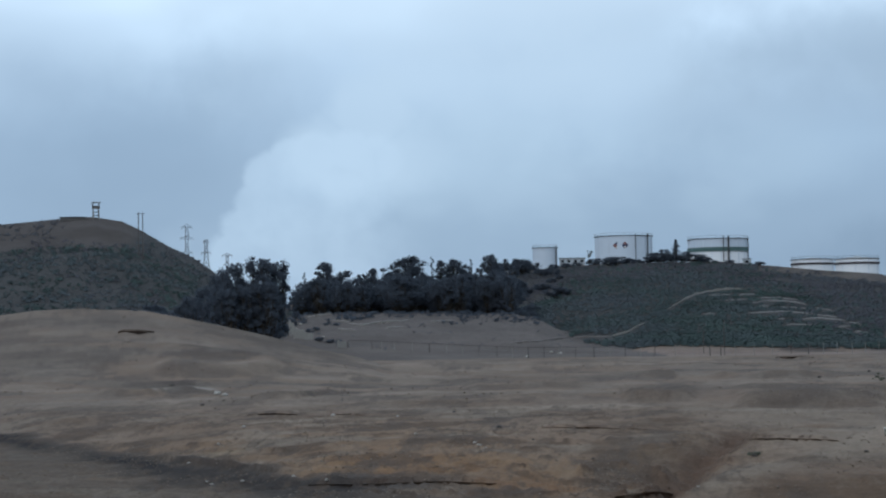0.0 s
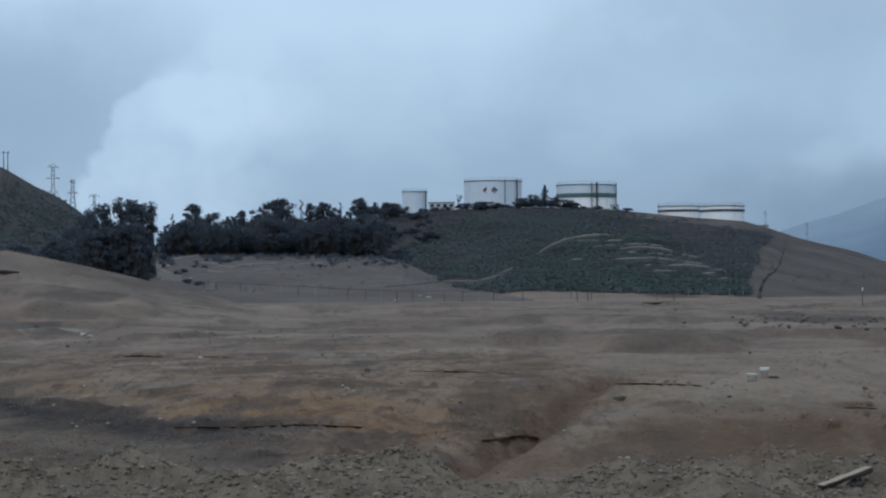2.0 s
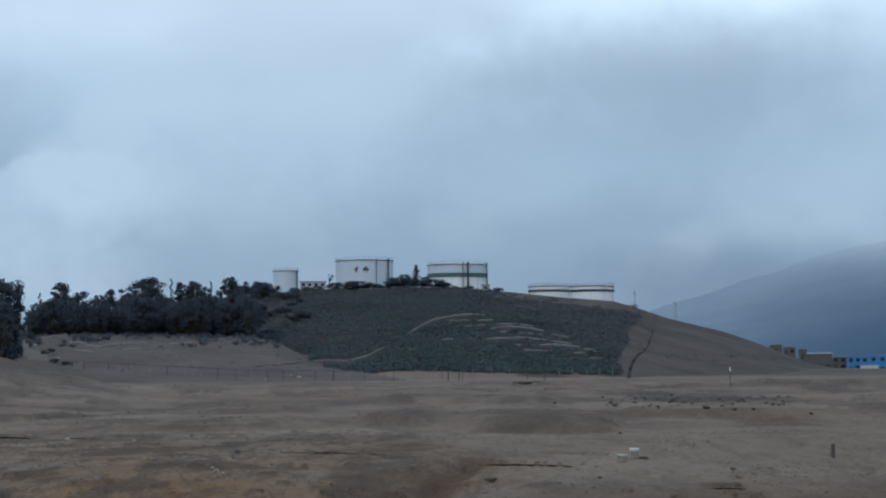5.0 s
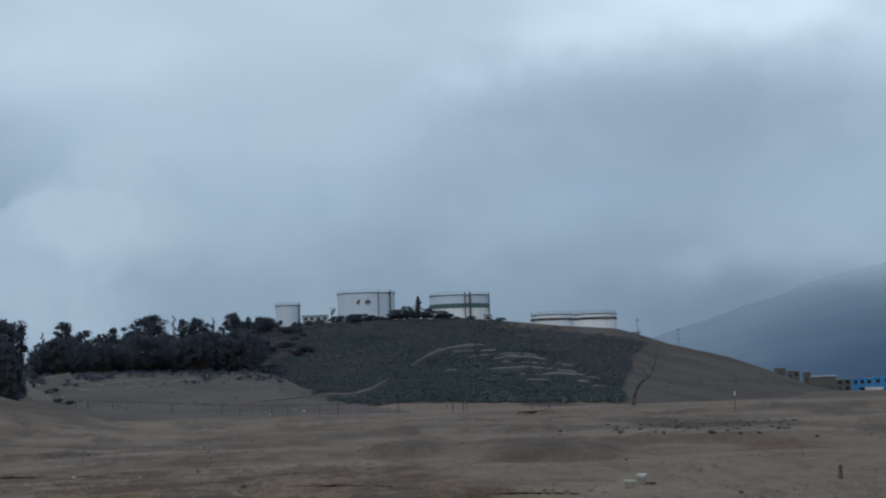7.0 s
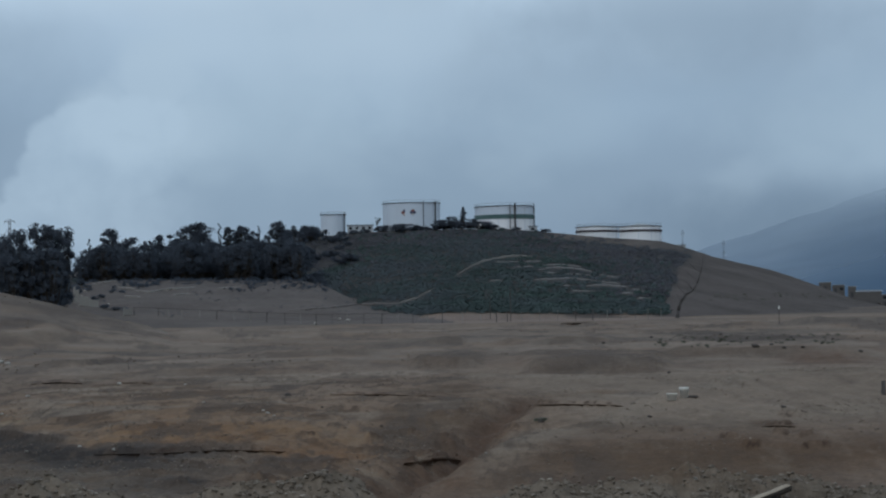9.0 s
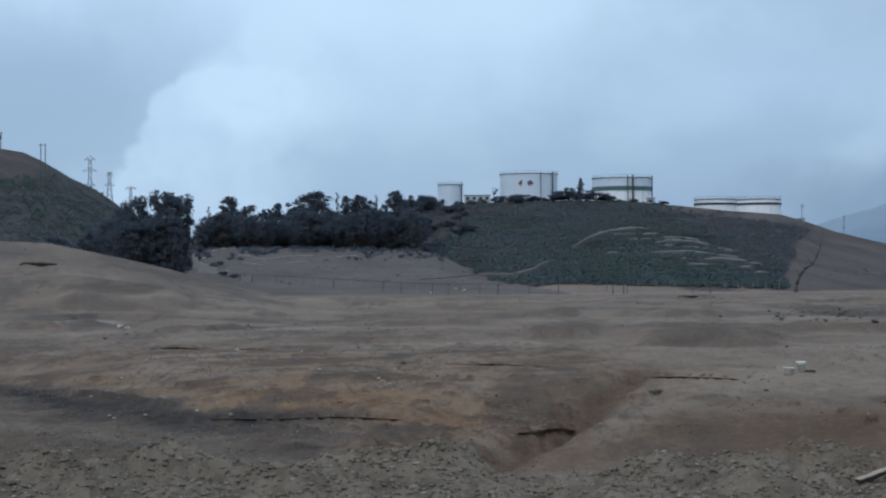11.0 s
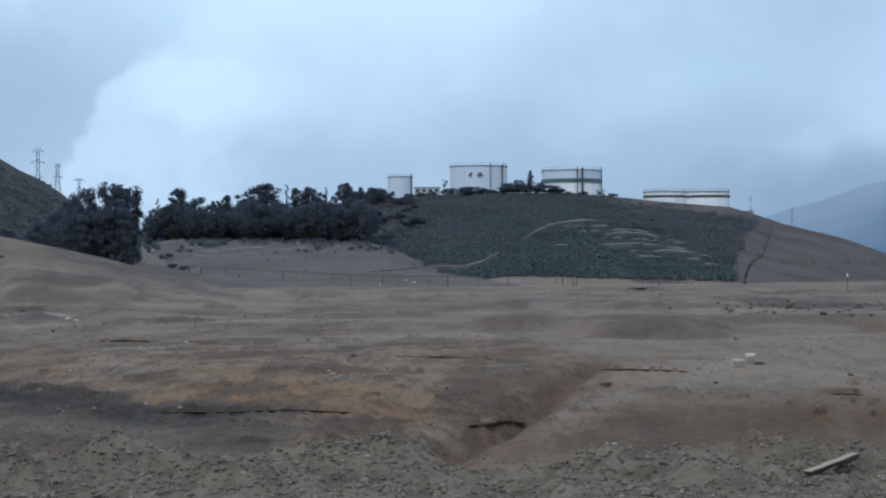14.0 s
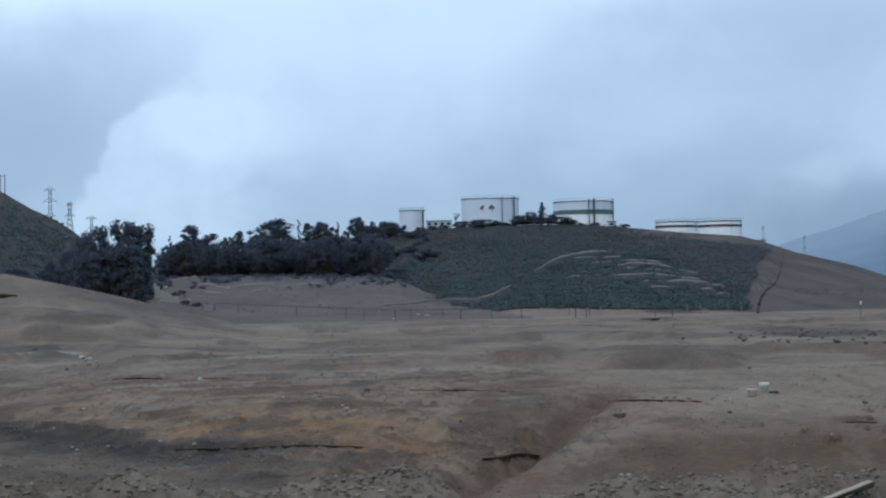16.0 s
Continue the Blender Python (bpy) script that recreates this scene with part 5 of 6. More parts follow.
big = storage_tank(0.47, 2.13, 2.98, 2.19, 900, "large pale blue-grey cylindrical tank with two hazard diamonds", stiffeners=14, pipes=((0.40, 0.25), (0.80, 0.5)), shell_paint=TANK_PALE_HAZE)
rad = 0.5 * radians(1.65) * 900
for sx, mat in ((-0.24, RED_PAINT), (0.05, BLUE_SIGN)):
    a = math.asin(sx)
    x0, y0, s = (rad + 0.12) * sx, -(rad + 0.12) * math.cos(a), 1.6
    zc = 7.9
    edge = Geo().add([(x0 - s, y0, zc), (x0, y0, zc - s), (x0 + s, y0, zc), (x0, y0, zc + s),
                      (x0 - s, y0 + 0.1, zc), (x0, y0 + 0.1, zc - s), (x0 + s, y0 + 0.1, zc), (x0, y0 + 0.1, zc + s)],
                     [(0, 1, 2, 3), (7, 6, 5, 4), (0, 4, 5, 1), (1, 5, 6, 2), (2, 6, 7, 3), (3, 7, 4, 0)])
    sign = part("hazard_diamond", edge, mat, big, "faded hazard diamond plate")
    h = s * 0.5
    part("quarter", Geo().add([(x0 - h, y0 - 0.02, zc + h), (x0, y0 - 0.02, zc), (x0 + h, y0 - 0.02, zc + h), (x0, y0 - 0.02, zc + 2 * h)], [(0, 1, 2, 3)]),
         BLUE_SIGN if mat is RED_PAINT else RED_PAINT, sign)
    part("quarter", Geo().add([(x0 - h * 0.6, y0 - 0.02, zc - h), (x0, y0 - 0.02, zc - 1.6 * h), (x0 + h * 0.6, y0 - 0.02, zc - h), (x0, y0 - 0.02, zc - 0.4 * h)], [(0, 1, 2, 3)]), PLASTIC_WHITE, sign)
storage_tank(3.14, 4.85, 2.84, 2.09, 850, "white storage tank with a green band and pale upper ring", (((0.50, 0.66, GREEN_BAND, "green_band")),), 0.34, 20, True,
             pipes=((0.18, 0.35), (0.34, 0.7), (0.97, 0.3)))
storage_tank(-1.33, -0.61, 2.7, 2.19, 900, "small pale blue-grey storage tank behind the crest wall", stiffeners=8, pipes=((0.82, 0.4),), shell_paint=TANK_PALE_HAZE)
storage_tank(6.06, 7.26, 2.20, 1.79, 870, "low white storage tank with a dark band", (((0.60, 0.74, DARK_BAND, "dark_band")),), 0.0, 10, True, 0.09)
storage_tank(7.29, 8.51, 2.19, 1.73, 840, "low white storage tank with a dark band and domed roof", (((0.64, 0.77, DARK_BAND, "dark_band")),), 0.0, 10, True, 0.14)


# ---- small buildings on the crest ----
def shed(name, az_a, az_b, top, base, r, deep, wall_mat, roof_mat, label, category, openings=0):
    az = 0.5 * (az_a + az_b)
    x, y = polar(az, r)
    w = radians(az_b - az_a) * r
    z0 = rise(base, r)
    h = rise(top, r) - z0
    low = min(0.0, ground_at(x, y) - z0) - 0.3
    ob = thing(name, pose(x, y, z0, 0, 0, -az), label, category)
    part("wall", Geo().box((0, 0, (h + low) * 0.5), (w, deep, h - low)), wall_mat, ob)
    part("roof", Geo().box((0, 0, h + 0.12), (w + 0.5, deep + 0.5, 0.22)), roof_mat, ob)
    for i in range(openings):
        part("window", Geo().box((w * ((i + 0.5) / openings - 0.5), -deep * 0.5, h * 0.55), (w / openings * 0.45, 0.12, h * 0.4)), DARK_OPENING, ob)
    return ob


shed("perimeter_wall", -2.16, -1.31, 2.24, 2.14, 850, 0.4, HOUSE_PALE, HOUSE_PALE, "pale low perimeter wall on the crest", "wall")
shed("storage_shed", -0.56, 0.18, 2.37, 2.19, 870, 8.0, HOUSE_PALE, DARK_STEEL, "long pale shed with a dark flat roof", "shed", 4)
shed("pump_shelter", 4.69, 4.93, 2.25, 2.09, 830, 3.0, HOUSE_PALE, DARK_STEEL, "small pale pump shelter beside the banded tank", "shelter", 1)
shed("slope_hut", 8.9, 9.19, 1.62, 1.52, 800, 3.0, HOUSE_PALE, SHEET_ROOF, "small pale hut on the bare slope", "hut", 1)
shed("low_building", -14.88, -14.17, 3.73, 3.66, 715, 6.0, HOUSE_GREY, DARK_STEEL, "low dark flat-roofed building on the hill crest", "building")


# ---- watch tower, masts and pylons ----
def watch_tower():
    az, r = -13.88, 714.0
    x, y = polar(az, r)
    z = ground_at(x, y)
    h = rise(4.18, r) - z
    ob = thing("watch_tower", pose(x, y, z, 0, 0, -az + 8), "grey watch tower on four legs on the bare hilltop", "watch tower")
    for i in (-1, 1):
        for j in (-1, 1):
            part("leg", Geo().tube((i * 1.05, j * 1.05, -0.6), (i * 0.95, j * 0.95, h * 0.62), 0.16, 0.13, 6), CONCRETE, ob)
    for k in (0.22, 0.42):
        g = Geo()
        for a, b in (((-1, -1), (1, -1)), ((1, -1), (1, 1)), ((1, 1), (-1, 1)), ((-1, 1), (-1, -1))):
            g.tube((a[0], a[1], h * k), (b[0], b[1], h * (k + 0.0)), 0.08, sides=5)
        part("brace", g, DARK_STEEL, ob)
    part("platform", Geo().box((0, 0, h * 0.62 + 0.1), (2.7, 2.7, 0.2)), CONCRETE, ob)
    cab = Geo().box((0, 0, h * 0.62 + 0.55), (2.4, 2.4, 0.8))
    for i in (-1, 1):
        for j in (-1, 1):
            cab.box((i * 1.1, j * 1.1, h * 0.62 + 1.4), (0.2, 0.2, 1.2))
    part("cabin", cab, HOUSE_GREY, ob, "open grey cabin with corner posts")
    part("roof", Geo().box((0, 0, h - 0.12), (3.0, 3.0, 0.24)), HOUSE_PALE, ob, "pale flat roof")
    return ob


watch_tower()


def mast(az, top, r, label):
    x, y = polar(az, r)
    z = ground_at(x, y)
    h = rise(top, r) - z
    ob = thing("utility_pole", pose(x, y, z), label, "pole", "poles on the slope")
    part("shaft", Geo().tube((0, 0, -0.8), (0, 0, h), 0.20, 0.13, 8), POST_DARK, ob)
    part("cross_arm", Geo().box((0, 0, h - 0.5), (1.4, 0.14, 0.14)), POST_DARK, ob)
    return ob


mast(-12.68, 3.88, 640, "tall dark pole on the dark slope")
mast(-12.56, 3.88, 640, "tall dark pole on the dark slope")


def pylon(az, top, base, r, half, arms, label, leg=0.14):
    """A lattice transmission tower: four legs, crossed braces, arms with insulators."""
    x, y = polar(az, r)
    z = min(ground_at(x, y), rise(base, r))
    h = rise(top, r) - z
    ob = thing("transmission_pylon", pose(x, y, z, 0, 0, -az), label, "pylon", "pylons behind the hill")

    def spread(q):
        return half * (1 - 0.85 * min(1.0, q / 0.75)) + 0.22
    for i in (-1, 1):
        for j in (-1, 1):
            g = Geo()
            for a, b in ((0, 0.4), (0.4, 0.75), (0.75, 1.0)):
                g.tube((i * spread(a), j * spread(a), h * a - (0.5 if a == 0 else 0)), (i * spread(b), j * spread(b), h * b), leg, leg, 4)
            part("leg", g, GALV, ob)
    br = Geo()
    n = 10
    for k in range(n):
        a, b = k / n, (k + 1) / n
        for j in (-1, 1):
            for s in (-1, 1):
                br.tube((s * spread(a), j * spread(a), h * a), (-s * spread(b), j * spread(b), h * b), leg * 0.5, sides=4)
                br.tube((j * spread(a), s * spread(a), h * a), (j * spread(b), -s * spread(b), h * b), leg * 0.5, sides=4)
    part("bracing", br, GALV, ob)
    for q, w in arms:
        g = Geo()
        for s in (-1, 1):
            for j in (-1, 1):
                g.tube((s * spread(q), j * 0.3, h * q), (s * w, 0, h * q), 0.11, 0.08, 4)
            g.tube((0, 0, h * (q + 0.045)), (s * w, 0, h * q), 0.08, sides=4)
        arm = part("cross_arm", g, GALV, ob)
        for s in (-1, 1):
            part("insulator", Geo().tube((s * w * 0.95, 0, h * q), (s * w * 0.95, 0, h * q - 1.1), 0.12, 0.1, 6), TANK_PALE_HAZE, arm)
    return ob


pylon(-11.31, 3.48, 2.41, 950, 2.8, ((0.98, 2.6), (0.84, 3.2), (0.66, 2.6)), "grey lattice transmission pylon behind the hill")
pylon(-10.76, 3.08, 2.09, 820, 2.2, ((0.96, 1.2), (0.74, 2.0)), "grey lattice pylon behind the trees")
pylon(-10.16, 2.66, 2.09, 900, 1.6, ((0.97, 2.4), (0.80, 1.8)), "distant lattice pylon with two cross arms")
pylon(9.11, 2.02, 1.37, 1150, 1.2, ((0.97, 1.0), (0.80, 1.2)), "faint distant lattice pylon beyond the slope", 0.05)
pylon(10.27, 1.7, 0.97, 1250, 1.2, ((0.97, 1.0), (0.80, 1.2)), "faint distant lattice pylon beyond the slope", 0.05)


# ---- distant houses and mountain ----
def house(az_a, az_b, top, base, r, deep, storeys, wall_mat, label, windows=2, door=True, balcony=False):
    az = 0.5 * (az_a + az_b)
    x, y = polar(az, r)
    w = radians(az_b - az_a) * r
    z0 = rise(base, r)
    h = rise(top, r) - z0
    low = min(0.0, ground_at(x, y) - z0) - 0.4
    ob = thing("house", pose(x, y, z0, 0, 0, -az), label, "house", "houses at the edge of the plain")
    part("wall", Geo().box((0, 0, (h + low) * 0.5), (w, deep, h - low)), wall_mat, ob)
    part("roof", Geo().box((0, 0, h + 0.1), (w + 0.3, deep + 0.3, 0.2)), SHEET_ROOF, ob, "flat grey roof slab")
    sh = h / storeys
    for s in range(storeys):
        for i in range(windows):
            if door and s == 0 and i == 0:
                part("door", Geo().box((w * ((i + 0.5) / windows - 0.5), -deep * 0.5, 1.0), (1.0, 0.14, 2.0)), DARK_STEEL, ob)
                continue
            cx, cz = w * ((i + 0.5) / windows - 0.5), sh * (s + 0.55)
            win = part("window", Geo().box((cx, -deep * 0.5, cz), (1.3, 0.16, 1.2)), DARK_OPENING, ob)
            part("sill", Geo().box((cx, -deep * 0.5 - 0.1, cz - 0.65), (1.5, 0.3, 0.1)), CONCRETE, win)
    if balcony:
        part("balcony", Geo().box((w * 0.15, -deep * 0.5 - 0.6, sh - 0.1), (w * 0.6, 1.2, 0.2)).box((w * 0.15, -deep * 0.5 - 1.15, sh + 0.4), (w * 0.6, 0.1, 0.9)), wall_mat, ob)
    return ob


house(15.11, 15.67, 0.11, -0.36, 690, 8, 2, HOUSE_BLUE, "bright blue two-storey house with dark windows", 3, True, True)
house(15.7, 16.19, 0.14, -0.39, 690, 8, 2, HOUSE_BLUE, "bright blue two-storey house with a flat roof", 2, True)
house(14.67, 15.08, 0.09, -0.27, 695, 7, 2, HOUSE_GREY, "unfinished grey block house with two storeys", 2)
house(13.99, 14.64, 0.21, -0.14, 720, 9, 1, HOUSE_GREY, "low grey house with a wide pale sheet roof", 3)
house(13.74, 13.97, 0.33, 0.03, 740, 6, 1, HOUSE_GREY, "small grey block house", 1)
house(13.31, 13.65, 0.38, 0.14, 760, 6, 1, HOUSE_GREY, "small grey house on the slope", 2)
house(12.94, 13.28, 0.46, 0.22, 770, 6, 1, HOUSE_GREY, "small dark grey hut on the slope", 1)
shed("sheet_canopy", 13.97, 14.67, 0.19, 0.1, 716, 5.0, HOUSE_GREY, TANK_PALE_HAZE, "wide pale corrugated canopy", "canopy")
shed("parked_truck_trailer", 15.46, 15.95, -0.17, -0.32, 670, 2.5, PLASTIC_WHITE, PLASTIC_WHITE, "white box trailer parked before the blue house", "trailer")
shed("boundary_wall", 15.2, 16.04, -0.36, -0.41, 640, 0.4, HOUSE_PALE, HOUSE_PALE, "low pale boundary wall in front of the houses", "wall")


def build_mountain():
    """Far mountain, tinted blue for haze and faded out upward as into cloud."""
    az = np.linspace(2, 62, 160)
    crest = np.interp(az, [2, 6, 8, 10, 11.7, 13.3, 14.1, 16, 20, 28, 40, 62], [0.1, 0.6, 1.1, 1.6, 2.1, 2.62, 2.9, 3.35, 4.2, 5.0, 4.0, 0.5])
    crest = crest + 0.07 * FA(az, az * 0, 1.4, 3)
    rows = 28
    verts, faces = [], []
    for k in range(rows):
        q = k / (rows - 1)
        r = 2500 + 1300 * q
        zz = rise(crest, 3800.0) * q ** 1.15 + 3 * FB(az * 40, az * 0 + 90 * k, 260.0, 2) * math.sin(math.pi * q) - 12 * (1 - q)
        verts += [(r * math.sin(radians(a)), r * math.cos(radians(a)), float(h)) for a, h in zip(az, zz)]
    n = len(az)
    for k in range(rows - 1):
        faces += [(k * n + i, k * n + i + 1, (k + 1) * n + i + 1, (k + 1) * n + i) for i in range(n - 1)]
    m, nt, b = material("far_mountain", 1.0)
    b.inputs["Specular IOR Level"].default_value = 0.0
    # distance haze painted into the rock as a blue base colour
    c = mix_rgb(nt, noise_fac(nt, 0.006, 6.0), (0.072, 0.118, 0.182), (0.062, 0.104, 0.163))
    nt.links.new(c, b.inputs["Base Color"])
    # upper slopes fade out by alpha, standing in for haze and cloud base
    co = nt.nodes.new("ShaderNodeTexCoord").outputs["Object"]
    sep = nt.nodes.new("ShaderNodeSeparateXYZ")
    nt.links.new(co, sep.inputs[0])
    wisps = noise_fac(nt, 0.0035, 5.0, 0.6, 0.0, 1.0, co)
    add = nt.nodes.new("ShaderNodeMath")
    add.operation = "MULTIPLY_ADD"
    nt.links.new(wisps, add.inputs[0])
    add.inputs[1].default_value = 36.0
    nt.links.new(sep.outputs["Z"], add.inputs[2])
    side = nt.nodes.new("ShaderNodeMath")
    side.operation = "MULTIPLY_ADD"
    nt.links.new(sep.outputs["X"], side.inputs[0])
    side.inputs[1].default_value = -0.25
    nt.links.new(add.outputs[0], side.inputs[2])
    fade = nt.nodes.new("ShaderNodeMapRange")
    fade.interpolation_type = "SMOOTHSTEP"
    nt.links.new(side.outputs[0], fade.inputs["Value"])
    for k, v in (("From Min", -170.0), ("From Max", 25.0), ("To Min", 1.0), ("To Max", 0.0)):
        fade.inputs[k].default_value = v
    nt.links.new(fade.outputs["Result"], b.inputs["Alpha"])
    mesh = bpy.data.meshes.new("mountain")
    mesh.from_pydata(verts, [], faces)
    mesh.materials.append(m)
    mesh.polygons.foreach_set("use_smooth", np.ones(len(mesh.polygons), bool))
    return tagged(new("backdrop", mesh), "mountain tinted haze blue, its upper slopes faded out as into cloud", "mountain", kind="structure")


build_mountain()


# ---- fence across the plain ----
def fence():
    """Posts with a top rail and wires; the line bends with the ground."""
    ob = thing("fence", pose(0, 0, 0), "long fence of dark posts with a thin top rail and wires", "fence")
    soles = [(-6.71, -0.10), (-4.36, -0.27), (-2.93, -0.38), (-2.1, -0.47), (0.39, -0.49), (3.69, -0.50), (8.91, -0.48)]
    tops = [(-6.71, 0.14), (-4.36, 0.0), (-2.93, -0.09), (-1.51, -0.16), (0.39, -0.18), (3.69, -0.2), (6.49, -0.18), (8.91, -0.15)]
    feet = []
    posts = [(-6.71, 2), (-6.02, 1), (-5.74, 0), (-5.37, 0), (-4.85, 0), (-4.36, 2), (-3.86, 0), (-3.4, 0), (-2.93, 1), (-2.41, 1), (-1.96, 0), (-1.51, 2), (-1.05, 1), (-0.61, 0), (-0.13, 1), (0.39, 2), (0.85, 0), (1.29, 1), (1.72, 0), (2.14, 1),
             (2.72, 0), (3.25, 0), (3.71, 2), (4.02, 2), (4.44, 0), (4.96, 0), (5.48, 0), (6.0, 1), (6.49, 2), (6.91, 0), (7.29, 0), (7.71, 0), (8.08, 0), (8.45, 0), (8.91, 1)]
    prev = None
    for az, weight in posts:
        r = sight(az, float(np.interp(az, *zip(*soles))), 372.0, 446.0)
        x, y = polar(az, r)
        z = ground_at(x, y)
        top = float(rise(np.interp(az, *zip(*tops)), r))
        top = max(top, z + 1.4)
        w = (0.09, 0.14, 0.20)[weight]
        part("post", Geo().box((x, y, (z - 0.4 + top) * 0.5), (w, w, top - z + 0.4), (az * 61) % 11, 0.85), (CONCRETE, POST_DARK, POST_DARK)[weight], ob)
        feet.append(Vector((x, y, z)))
        here = Vector((x, y, top - 0.08))
        if prev is not None:
            if az < 0.9:
                part("top_rail", Geo().tube(prev, here, 0.055, sides=5), POST_DARK, ob)
            for k in (0.0, 0.35, 0.7):
                a, b = prev.lerp(feet[-2], k), here.lerp(feet[-1], k)
                part("wire", Geo().tube(a, b, 0.012, sides=4), GALV, ob)
        prev = here
    return ob


fence()


GREY_BARK = worn("grey_bark", (0.085, 0.078, 0.074), (0.062, 0.056, 0.054), 1.0, 0.95)


def bare_tree(az, base_r):
    """A leaning leafless tree with a kinked dark trunk."""
    x, y = polar(az, base_r)
    ob = thing("bare_tree", pose(x, y, ground_at(x, y)), "leaning leafless tree with a dark kinked trunk", "tree")
    way = [(0, -0.5, 0.55), (0.35, 1.6, 0.42), (0.9, 3.4, 0.36), (1.9, 4.9, 0.28), (3.4, 5.7, 0.20), (4.5, 7.2, 0.15), (5.2, 9.4, 0.11), (5.6, 11.4, 0.06)]
    g = Geo()
    for a, b in zip(way, way[1:]):
        g.tube((a[0], 0.3 * math.sin(a[1]), a[1]), (b[0], 0.3 * math.sin(b[1]), b[1]), a[2] * 0.85, b[2] * 0.85, 8)
    part("trunk", g, GREY_BARK, ob, "", True)
    rng = np.random.RandomState(3)
    for i in range(15):
        q = way[2 + i % 6]
        g = Geo()
        p = Vector((q[0], 0.3 * math.sin(q[1]), q[1]))
        d = Vector((rng.randn() * 0.7, rng.randn() * 0.5, 0.9 + 0.4 * rng.rand()))
        for k in range(3):
            e = p + d * (0.55 + 0.3 * rng.rand())
            g.tube(p, e, 0.05 - 0.013 * k, 0.037 - 0.013 * k, 4)
            p, d = e, d + Vector((rng.randn() * 0.35, rng.randn() * 0.3, 0.1))
        part("branch", g, GREY_BARK, ob)
    return ob


bare_tree(8.9, 418)


# ---- things on the plain ----
def on_ground(az, el):
    x, y = polar(az, sight(az, el))
    return Vector((x, y, ground_at(x, y)))


def sign_post(az, el, h, label, head=True, thick=0.05):
    p = on_ground(az, el)
    ob = thing("marker_post", pose(*p), label, "post")
    part("shaft", Geo().tube((0, 0, -0.3), (0, 0, h), thick, thick * 0.8, 6), POST_DARK, ob)
    if head:
        part("plate", Geo().box((0, -0.06, h - 0.3), (0.16, 0.04, 0.42)), PLASTIC_WHITE, ob, "small white plate")
    return ob


sign_post(11.8, -0.72, 2.4, "thin wooden marker post with a small white plate")
sign_post(-6.89, -1.66, 1.3, "thin weathered stake standing on the plain", False, 0.014)
sign_post(14.67, -2.72, 0.45, "short dark stump post in the soil", False, 0.08)
sign_post(4.12, -0.49, 7.2, "tall thin dark pole behind the fence", False, 0.09)
sign_post(3.53, -0.41, 5.0, "tall thin dark pole behind the fence", False, 0.09)


def bucket(az, el, w, h, label, tilt=0.0, lid=False):
    p = on_ground(az, el)
    ob = thing("bucket", pose(p.x, p.y, p.z, 0, tilt, 20), label, "bucket", "buckets on the sand")
    r = w * 0.5
    part("body", Geo().lathe([(0.001, 0.0), (r * 0.84, 0.0), (r, h * 0.92), (r * 1.06, h * 0.92), (r * 1.06, h), (r * 0.96, h), (r * 0.80, h * 0.12), (0.001, h * 0.12)], 20), PLASTIC_WHITE, ob, "", True)
    part("rim", Geo().ring(h * 0.82, r * 0.97, r * 1.07, h * 0.05, 20), PLASTIC_WHITE, ob)
    g = Geo()
    for k in range(8):
        a, b = math.pi * k / 8, math.pi * (k + 1) / 8
        g.tube((r * 1.08 * math.cos(a), -r * 0.7 * math.sin(a), h * 0.85 - 0.12 * math.sin(a)), (r * 1.08 * math.cos(b), -r * 0.7 * math.sin(b), h * 0.85 - 0.12 * math.sin(b)), 0.008, sides=4)
    part("handle", g, GALV, ob, "thin wire handle")
    if lid:
        part("lid", Geo().lathe([(0.001, h + 0.03), (r * 1.1, h + 0.03), (r * 1.1, h - 0.02)], 20), PLASTIC_WHITE, ob)
    return ob


bucket(8.71, -2.83, 0.33, 0.23, "squat white plastic bucket standing on bare sand", 3)
bucket(9.07, -2.74, 0.28, 0.29, "white plastic bucket with a lid on bare sand", -2, True)
p = on_ground(9.22, -2.74)
plate = tagged(new("plastic_scrap", Geo().box((0, 0, 0.03), (0.55, 0.25, 0.05), 12, 0.8).mesh("plastic_scrap", DARK_STONE)), "dark flat scrap lying beside the buckets", "scrap")
plate.matrix_world = pose(*p)


